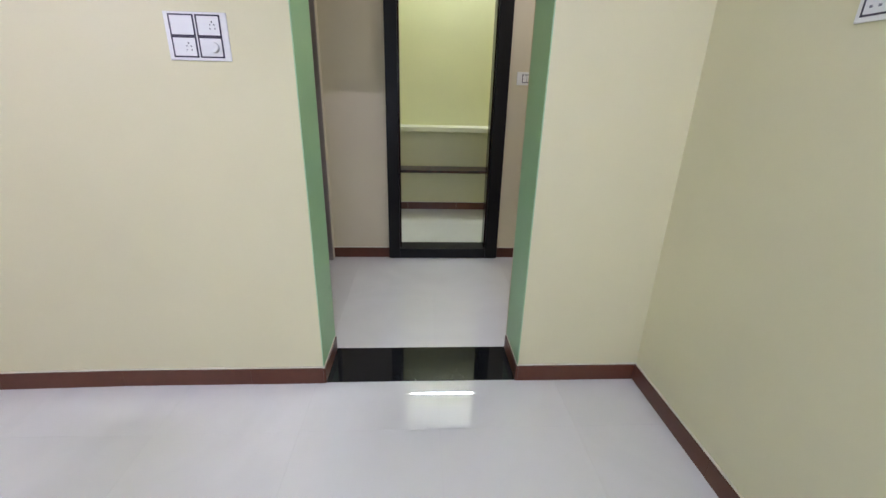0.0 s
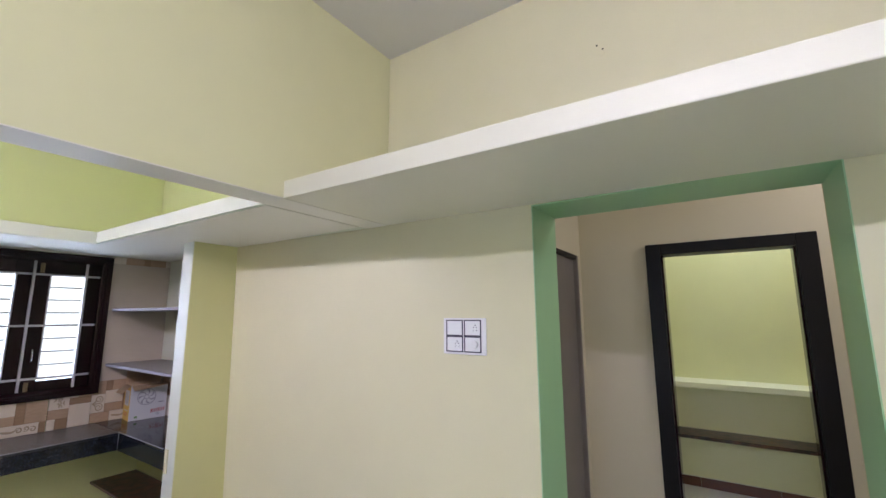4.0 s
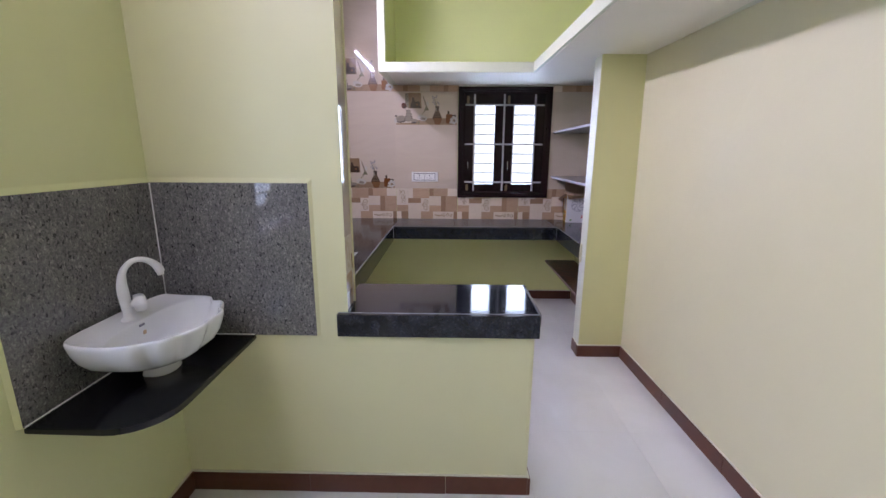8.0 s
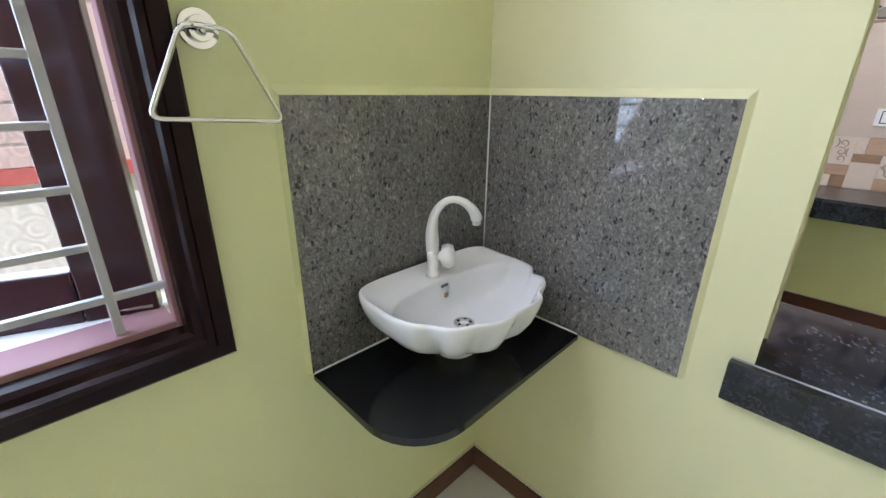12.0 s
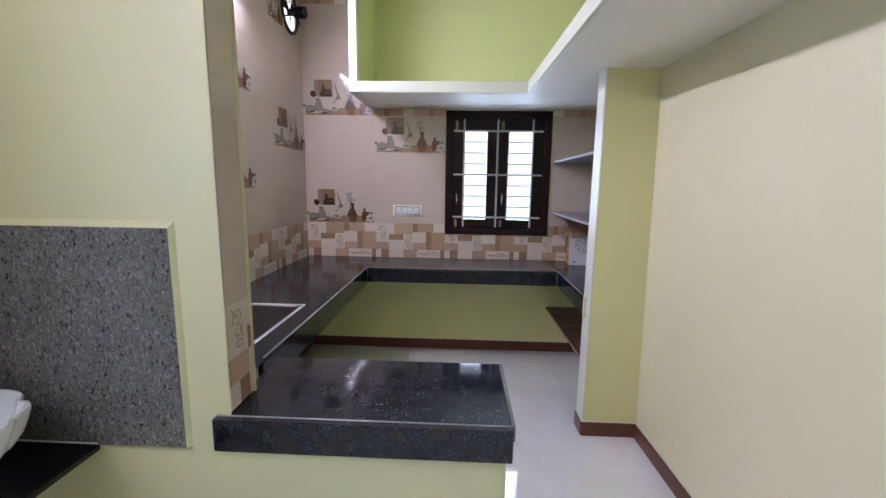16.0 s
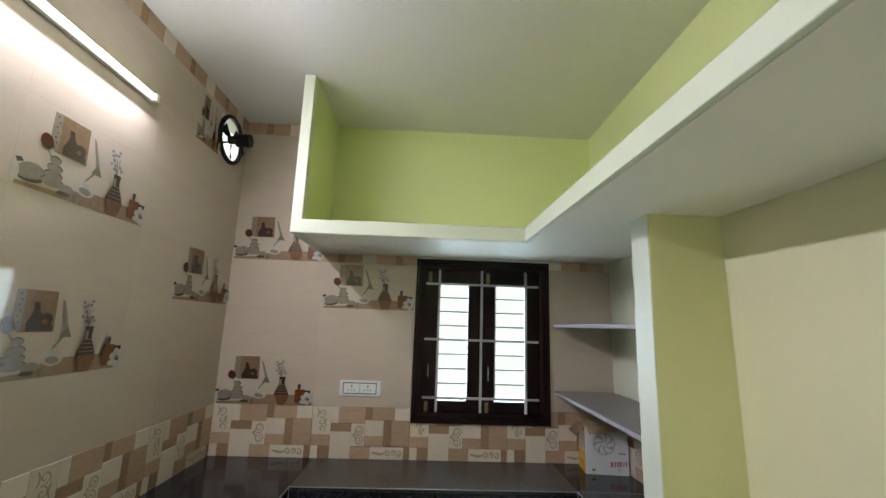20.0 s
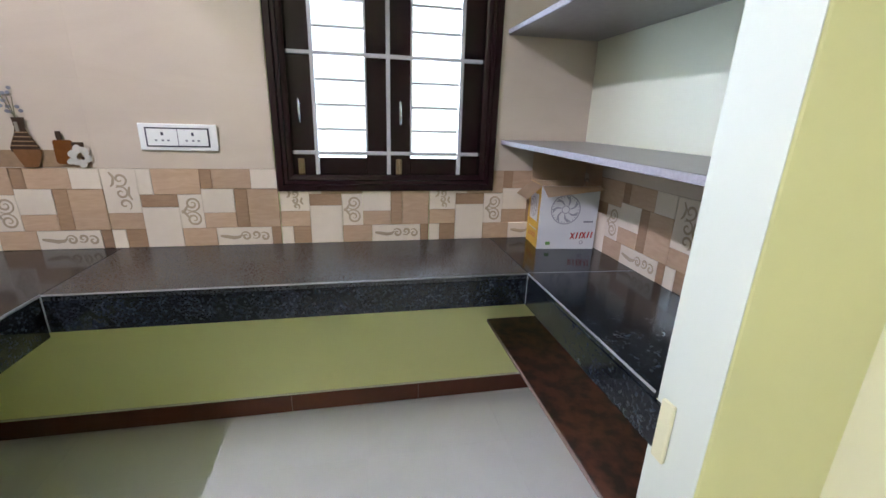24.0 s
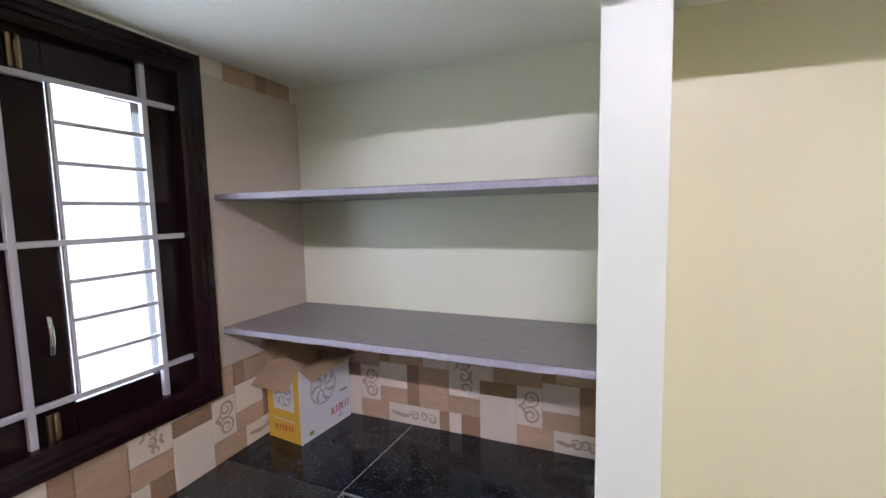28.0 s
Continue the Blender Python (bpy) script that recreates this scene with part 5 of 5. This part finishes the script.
def scroll_mesh(kind, w, h):
    key = ("scroll", kind, round(w, 3), round(h, 3))
    if key not in meshes:
        bm = bmesh.new()
        z0, z1 = 0.0, 0.0016
        if kind == "tall":
            s = min(w * 0.5, h * 0.25)
            ribbon(bm, spiral(w * 0.52, h * 0.76, s * 0.62, 1.3, -2.2), 0.0042, z0, z1)
            ribbon(bm, spiral(w * 0.50, h * 0.46, s * 0.60, 1.3, 2.2, -1), 0.0042, z0, z1)
            ribbon(bm, spiral(w * 0.55, h * 0.20, s * 0.55, 1.1, -1.0), 0.0042, z0, z1)
            ribbon(bm, [(w * 0.25, h * 0.92), (w * 0.35, h * 0.80), (w * 0.30, h * 0.66), (w * 0.22, h * 0.60)], 0.005, z0, z1)
            ribbon(bm, [(w * 0.75, h * 0.60), (w * 0.70, h * 0.42), (w * 0.78, h * 0.30)], 0.005, z0, z1)
        elif kind == "double":
            s = min(w * 0.5, h * 0.27)
            ribbon(bm, spiral(w * 0.56, h * 0.72, s * 0.85, 1.8, -2.6), 0.0042, z0, z1)
            ribbon(bm, spiral(w * 0.56, h * 0.28, s * 0.85, 1.8, 2.6, -1), 0.0042, z0, z1)
            ribbon(bm, [(w * 0.10, h * 0.46), (w * 0.25, h * 0.56), (w * 0.36, h * 0.68)], 0.005, z0, z1)
            ribbon(bm, [(w * 0.10, h * 0.54), (w * 0.25, h * 0.44), (w * 0.36, h * 0.32)], 0.005, z0, z1)
        else:
            ribbon(bm, [(w * 0.06, h * 0.55), (w * 0.16, h * 0.50), (w * 0.30, h * 0.42), (w * 0.40, h * 0.46), (w * 0.46, h * 0.60)], 0.0075, z0, z1)
            ribbon(bm, spiral(w * 0.52, h * 0.50, h * 0.26, 1.4, 2.6, -1), 0.0045, z0, z1)
            ribbon(bm, spiral(w * 0.70, h * 0.58, h * 0.24, 1.3, -2.4), 0.0045, z0, z1)
            ribbon(bm, spiral(w * 0.86, h * 0.46, h * 0.26, 1.2, 2.2, -1), 0.0045, z0, z1)
        bmesh.ops.recalc_face_normals(bm, faces=bm.faces)
        me = bpy.data.meshes.new("scroll")
        bm.to_mesh(me)
        bm.free()
        me.materials.append(T_SCROLL)
        meshes[key] = me
    return meshes[key]


# pieces of one 60 x 30 cm mosaic border tile: left, right, top, bottom in parts of it, colour, ornament
C, B, D = T_CREAM, T_BROWN, T_DARK
MOSAIC = [(0, .19, 0, .55, C, "tall"), (.19, .27, 0, .32, C, ""), (.27, .54, 0, .32, B, ""), (.54, .61, 0, .25, D, ""), (.61, .84, 0, .25, B, ""), (.84, 1, 0, .25, C, ""),
          (.19, .40, .32, .48, D, ""), (.19, .40, .48, 1, C, ""), (.40, .54, .32, .76, C, "double"), (.54, .73, .25, .56, C, ""), (.54, .73, .56, .76, B, ""), (.73, .81, .25, .76, D, ""),
          (.81, 1, .25, .76, B, ""), (0, .19, .55, .76, B, ""), (0, .075, .76, 1, C, ""), (.075, .19, .76, 1, D, ""), (.40, .60, .76, 1, B, ""), (.60, .94, .76, 1, C, "long"), (.94, 1, .76, 1, D, "")]


def mosaic(m, parent, u0, v0, lo=0.0, hi=9.0, gap=None):
    """One border tile at u0, cut to the stretch from lo to hi and round the gap (u0, u1, height)."""
    for a, b, c, d, mt, orn in MOSAIC:
        x0, x1, y0, y1 = max(u0 + 0.6 * a, lo), min(u0 + 0.6 * b, hi), v0 + 0.3 * (1 - d), v0 + 0.3 * (1 - c)
        rects = [(x0, x1, y1)]
        if gap and x1 > gap[0] and x0 < gap[1] and y1 > gap[2]:
            rects = [(x0, min(x1, gap[0]), y1), (max(x0, gap[0]), min(x1, gap[1]), gap[2]), (max(x0, gap[1]), x1, y1)]
        for a0, a1, top in rects:
            if a1 - a0 < 0.006 or top - y0 < 0.006:
                continue
            dep = 0.0085 if mt is T_CREAM else 0.0075 if mt is T_BROWN else 0.0065
            p = lay("mosaic_piece", m, a0, y0, a1 - a0, top - y0, dep, mt, parent)
            if orn and a1 - a0 > 0.05 and top - y0 > 0.05:
                o = new("scroll", scroll_mesh(orn, a1 - a0, top - y0))
                o.parent = p
                o.location = (0, 0, dep)


def ellipse(cx, cy, rx, ry, n=18, tilt=0.0):
    c, s = math.cos(tilt), math.sin(tilt)
    return [(cx + rx * math.cos(a) * c - ry * math.sin(a) * s, cy + rx * math.cos(a) * s + ry * math.sin(a) * c) for a in (2 * math.pi * k / n for k in range(n))]


def turned(cx, prof):
    """A turned outline (vase, bottle) from pairs of height and half width."""
    return [(cx - w, y) for y, w in prof] + [(cx + w, y) for y, w in reversed(prof)]


PRINT = {k: mat("print_" + k, tuple(0.86 * v for v in c), rough=0.14, var=0.18, scale=40) for k, c in dict(band=(0.40, 0.27, 0.17), square=(0.33, 0.21, 0.12), lace=(0.36, 0.30, 0.24), dark=(0.075, 0.045, 0.03), stone=(0.36, 0.31, 0.25),
         shade=(0.10, 0.085, 0.07), red=(0.13, 0.035, 0.02), white=(0.70, 0.66, 0.60), leaf=(0.24, 0.22, 0.14), amber=(0.22, 0.075, 0.02), clay=(0.26, 0.12, 0.05), blue=(0.30, 0.30, 0.36)).items()}
ORDER = list(PRINT)


def motif_mesh():
    if "motif" in meshes:
        return meshes["motif"]
    shapes = []

    def add(key, pts):
        shapes.append((key, pts))
    P = 0.6 / 570.0   # drawing unit

    def q(x, y):
        return ((x - 30) * P, (342 - y) * P)
    def E(key, x, y, rx, ry, tilt=0.0, n=18):
        cx, cy = q(x, y)
        add(key, ellipse(cx, cy, rx * P, ry * P, n, tilt))
    def poly(key, pts):
        add(key, [q(*p) for p in pts])
    poly("band", [(190, 340), (592, 340), (592, 283), (470, 283), (330, 285), (250, 300), (190, 316)])
    poly("band", [(45, 340), (190, 340), (190, 322), (45, 328)])
    poly("square", [(150, 200), (276, 200), (270, 70), (150, 70)])
    poly("lace", [(128, 190), (162, 200), (158, 70), (128, 72)])
    for k in range(7):
        E("stone", 143 + (k % 2) * 6, 84 + k * 17, 7, 6, n=10)
        E("shade", 143 + (k % 2) * 6, 84 + k * 17, 3.5, 3, n=8)
    poly("dark", [(176, 198), (268, 198), (266, 180), (252, 160), (226, 148), (212, 130), (208, 108), (190, 106), (192, 130), (186, 150), (174, 172)])
    E("dark", 240, 160, 24, 20)
    E("clay", 236, 168, 10, 8, n=12)
    E("red", 118, 178, 22, 26, 0.5)
    E("dark", 124, 190, 12, 12, n=12)
    poly("leaf", [(120, 200), (124, 200), (150, 226), (146, 228)])
    E("stone", 88, 288, 44, 26, 0.12)
    E("shade", 90, 312, 40, 12, 0.1)
    E("stone", 88, 304, 38, 10, 0.15)
    poly("shade", [(32, 262), (50, 258), (60, 268), (40, 276)])
    E("white", 40, 305, 12, 22, n=12)
    for x, y, rx, ry in ((160, 300, 42, 16), (158, 279, 35, 15), (160, 255, 29, 14), (157, 230, 21, 14)):
        E("shade", x + 1, y - 3, rx, ry)
        E("stone", x, y, rx * 0.96, ry * 0.9)
    E("stone", 212, 305, 30, 14)
    E("shade", 205, 324, 26, 7)
    poly("leaf", [(246, 342), (252, 342), (256, 312), (250, 312)])
    E("leaf", 248, 322, 9, 10, n=10)
    E("white", 284, 284, 42, 24, -0.1)
    E("white", 262, 272, 24, 18, 0.4)
    E("stone", 286, 290, 26, 12, -0.1)
    poly("leaf", [(276, 252), (282, 254), (318, 212), (312, 208)])
    poly("leaf", [(296, 218), (344, 218), (326, 184), (316, 184)])
    poly("lace", [(312, 190), (330, 190), (296, 100), (284, 92)])
    E("white", 330, 160, 12, 22, 0.2)
    for k, (x, y) in enumerate(((376, 100), (380, 116), (392, 110), (388, 132), (396, 150), (378, 148), (412, 94), (406, 108), (430, 162), (422, 150), (402, 166), (392, 164))):
        E("blue", x, y, 7, 6, n=10)
    for x in (386, 400, 414):
        poly("leaf", [(408, 186), (411, 186), (x + 2, 120), (x - 1, 120)])
    add("dark", turned(q(415, 0)[0], [((342 - y) * P, w * P) for y, w in ((182, 19), (192, 17), (215, 15), (232, 20), (255, 32), (276, 41), (290, 40))]))
    add("clay", turned(q(420, 0)[0], [((342 - y) * P, w * P) for y, w in ((282, 41), (292, 40), (315, 31), (340, 19))]))
    for y, w in ((226, 18), (240, 26), (254, 33), (268, 39)):
        add("square", turned(q(416, 0)[0], [((342 - y) * P, w * P), ((342 - y - 4) * P, (w + 1.5) * P)]))
    add("stone", turned(q(407, 0)[0], [((342 - y) * P, w * P) for y, w in ((196, 5), (226, 5))]))
    add("amber", turned(q(524, 0)[0], [((342 - y) * P, w * P) for y, w in ((250, 24), (256, 29), (320, 29), (328, 24))]))
    add("dark", turned(q(517, 0)[0], [((342 - y) * P, w * P) for y, w in ((222, 8), (236, 9), (250, 7))]))
    poly("dark", [(548, 256), (584, 256), (584, 272), (548, 268)])
    for k in range(6):
        a = 2 * math.pi * k / 6 + 0.3
        E("white", 566 + 21 * math.cos(a), 302 + 24 * math.sin(a), 15, 13, a, 12)
    E("white", 540, 318, 16, 10, 0.4, 12)
    E("dark", 574, 308, 6, 6, n=10)
    bm = bmesh.new()
    for i, (key, pts) in enumerate(shapes):
        f = bm.faces.new([bm.verts.new((x, y, 0.00012 * i)) for x, y in pts])
        f.material_index = ORDER.index(key)
        f.normal_update()
        if f.normal.z < 0:
            f.normal_flip()
    me = bpy.data.meshes.new("printed_motif")
    bm.to_mesh(me)
    bm.free()
    for k in ORDER:
        me.materials.append(PRINT[k])
    meshes["motif"] = me
    return me


def tiled_wall(name, label, m, columns, rows, pictures, skip=None):
    """Glazed wall tiles in columns and rows; pictures: (column, row) of the printed ones."""
    par = tagged(new(name), label, "wall tiles", kind="structure")
    for i, (u0, u1) in enumerate(columns):
        for j, (v0, v1) in enumerate(rows):
            for a0, a1, b0, b1 in (skip(u0, u1, v0, v1) if skip else [(u0, u1, v0, v1)]):
                if a1 - a0 < 0.01 or b1 - b0 < 0.01:
                    continue
                t_ = lay("wall_tile", m, a0, b0, a1 - a0, b1 - b0, 0.006, WTILE, par)
                if (i, j) in pictures:
                    o = new("printed_motif", motif_mesh())
                    o.parent = t_
                    o.location = (0, 0, 0.0064)
    return par


V0 = CT
ROWS_V = [V0 + 0.3 * k for k in range(1, 7)]
# wall with the window: u runs along +y from the left corner
mb = wall_frame((XK, YL, 0), (0, 1, 0))
cols = [(0.002, 0.605), (0.605, 1.207), (1.207, 1.809), (1.809, YN - YL)]
wu0, wu1 = FY0 - YL + 0.004, FY1 - YL - 0.004


def back_cut(u0, u1, v0, v1):
    """Leave out the window and all that lies behind the loft."""
    top = v1 if u1 < 0.62 else min(v1, H)
    if top <= v0:
        return []
    out = []
    if v1 <= FZ0 or v0 >= FZ1 or u1 <= wu0 or u0 >= wu1:
        out.append((u0, u1, v0, top))
    else:
        if u0 < wu0:
            out.append((u0, wu0, v0, top))
        if u1 > wu1:
            out.append((wu1, u1, v0, top))
    return out


rows = [(a, b) for a, b in zip(ROWS_V, ROWS_V[1:])]
back = tiled_wall("wall_tiles_back", "glossy beige wall tiles with printed still-life motifs", mb, cols, rows[:3], {(0, 0), (1, 2)}, back_cut)
for j, (v0, v1) in enumerate([(ROWS_V[3], ROWS_V[4]), (ROWS_V[4], ROWS_V[5]), (ROWS_V[5], ROWS_V[5] + 0.27)]):
    t_ = lay("wall_tile", mb, 0.002, v0, 0.553, v1 - v0, 0.006, WTILE, back)
    if j == 0:
        o = new("printed_motif", motif_mesh())
        o.parent = t_
        o.location = (0, 0, 0.0064)
for k in range(4):
    mosaic(mb, back, 0.009 + 0.602 * k, V0, 0.003, YN - YL - 0.002, (wu0, wu1, FZ0 + 0.01))
# cut strips of border under the loft and at the ceiling
for u0, u1, v0, v1 in ((0.56, wu0, ROWS_V[3], H - 0.004), (wu1, YN - YL, ROWS_V[3], H - 0.004), (0.003, 0.555, ROWS_V[5] + 0.27, HK)):
    u = u0
    i = 3 if u0 == wu1 else 0
    while u < u1 - 0.01:
        w = (0.13, 0.045, 0.115, 0.09)[i % 4]
        lay("mosaic_piece", mb, u, v0, min(w, u1 - u), v1 - v0, 0.007, (B, D, B, C)[i % 4], back)
        u += w
        i += 1
# left wall: u runs along -x from the partition to the far corner
XT = -1.305
ml = wall_frame((XT, YL, 0), (-1, 0, 0))
L = XT - XK
cl = [(0.0, L - 2.085), (L - 2.085, L - 1.485), (L - 1.485, L - 0.885), (L - 0.885, L - 0.60), (L - 0.60, L - 0.002)]
rl = rows + [(ROWS_V[5], ROWS_V[5] + 0.27)]


def fan_cut(u0, u1, v0, v1):
    fu = XT - FX
    if u0 < fu < u1 and v0 < FZ + 0.13 and v1 > FZ - 0.13:
        r = 0.128
        return [(u0, fu - r, v0, v1), (fu + r, u1, v0, v1), (fu - r, fu + r, v0, max(v0, FZ - r)), (fu - r, fu + r, min(v1, FZ + r), v1)]
    return [(u0, u1, v0, v1)]


left = tiled_wall("wall_tiles_left", "glossy beige wall tiles with printed still-life motifs", ml, cl, rl, {(2, 1), (2, 3), (4, 2), (0, 2)}, fan_cut)
for k in range(4):
    mosaic(ml, left, L - 0.602 - 0.602 * k, V0, 0.0, L - 0.003)
u, i = 0.0, 0
while u < L - 0.01:
    w = (0.13, 0.045, 0.115, 0.09)[i % 4]
    lay("mosaic_piece", ml, u, ROWS_V[5] + 0.27, min(w, L - u), HK - ROWS_V[5] - 0.27, 0.007, (B, D, B, C)[i % 4], left)
    u += w
    i += 1
# a motif beside the fan
o = new("printed_motif", motif_mesh())
o.parent = left
o.matrix_basis = ml @ Matrix.Translation((L - 0.60, ROWS_V[5] - 0.03, 0.0066)) @ Matrix.Diagonal((0.42, 0.95, 1, 1))
# wall behind the shelves
mn = wall_frame((XK, YN, 0), (1, 0, 0))
WN = FIN0 - XK
niche = tiled_wall("wall_tiles_niche", "beige wall tiles between the counter and shelf", mn, [(0.008, 0.60), (0.60, WN)], [(ROWS_V[0], 1.242)], set())
for k in range(2):
    mosaic(mn, niche, 0.015 + 0.602 * k, V0, 0.008, WN)
# jamb of the pass-through
mj = wall_frame((XS - 0.018, 0.087, 0), (-1, 0, 0))
jamb = tiled_wall("wall_tiles_jamb", "beige tiles on the pass-through jamb", mj, [(0.0, 0.124)], [(1.146 + 0.3 * k, min(1.446 + 0.3 * k, H)) for k in range(4)], set())
for u0, v0, w, h, mt, orn in ((0.0, 0.991, 0.105, 0.155, C, "tall"), (0.105, 1.06, 0.019, 0.086, C, ""), (0.105, 0.99, 0.019, 0.07, D, ""), (0.0, 0.915, 0.105, 0.076, B, ""), (0.0, 0.846, 0.05, 0.069, C, ""), (0.05, 0.846, 0.055, 0.069, D, ""), (0.105, 0.846, 0.019, 0.144, C, "")):
    p = lay("mosaic_piece", mj, u0, v0, w, h, 0.007, mt, jamb)
    if orn:
        s = new("scroll", scroll_mesh(orn, w, h))
        s.parent = p
        s.location = (0, 0, 0.007)

# ---- floor tiles ----
mf = Matrix.Identity(4)
for x0, x1, y0, y1, ox, oy in ((XK, XE, YL, YN, -3.36, -0.31), (-0.6, 1.8, YR + 0.285, 5.10, -0.36, 2.09)):
    y = oy - 0.6
    while y < y1:
        x = ox - 0.6
        while x < x1:
            a0, a1, b0, b1 = max(x, x0), min(x + 0.6, x1), max(y, y0), min(y + 0.6, y1)
            if a1 - a0 > 0.01 and b1 - b0 > 0.01:
                ob = new("floor_tile", tile_mesh(a1 - a0, b1 - b0, 0.004, FLOOR, 0.0002, 0.0003))
                ob.parent = floor
                ob.matrix_basis = Matrix.Translation((a0, b0, -0.004 + 0.0001))
            x += 0.6
        y += 0.6
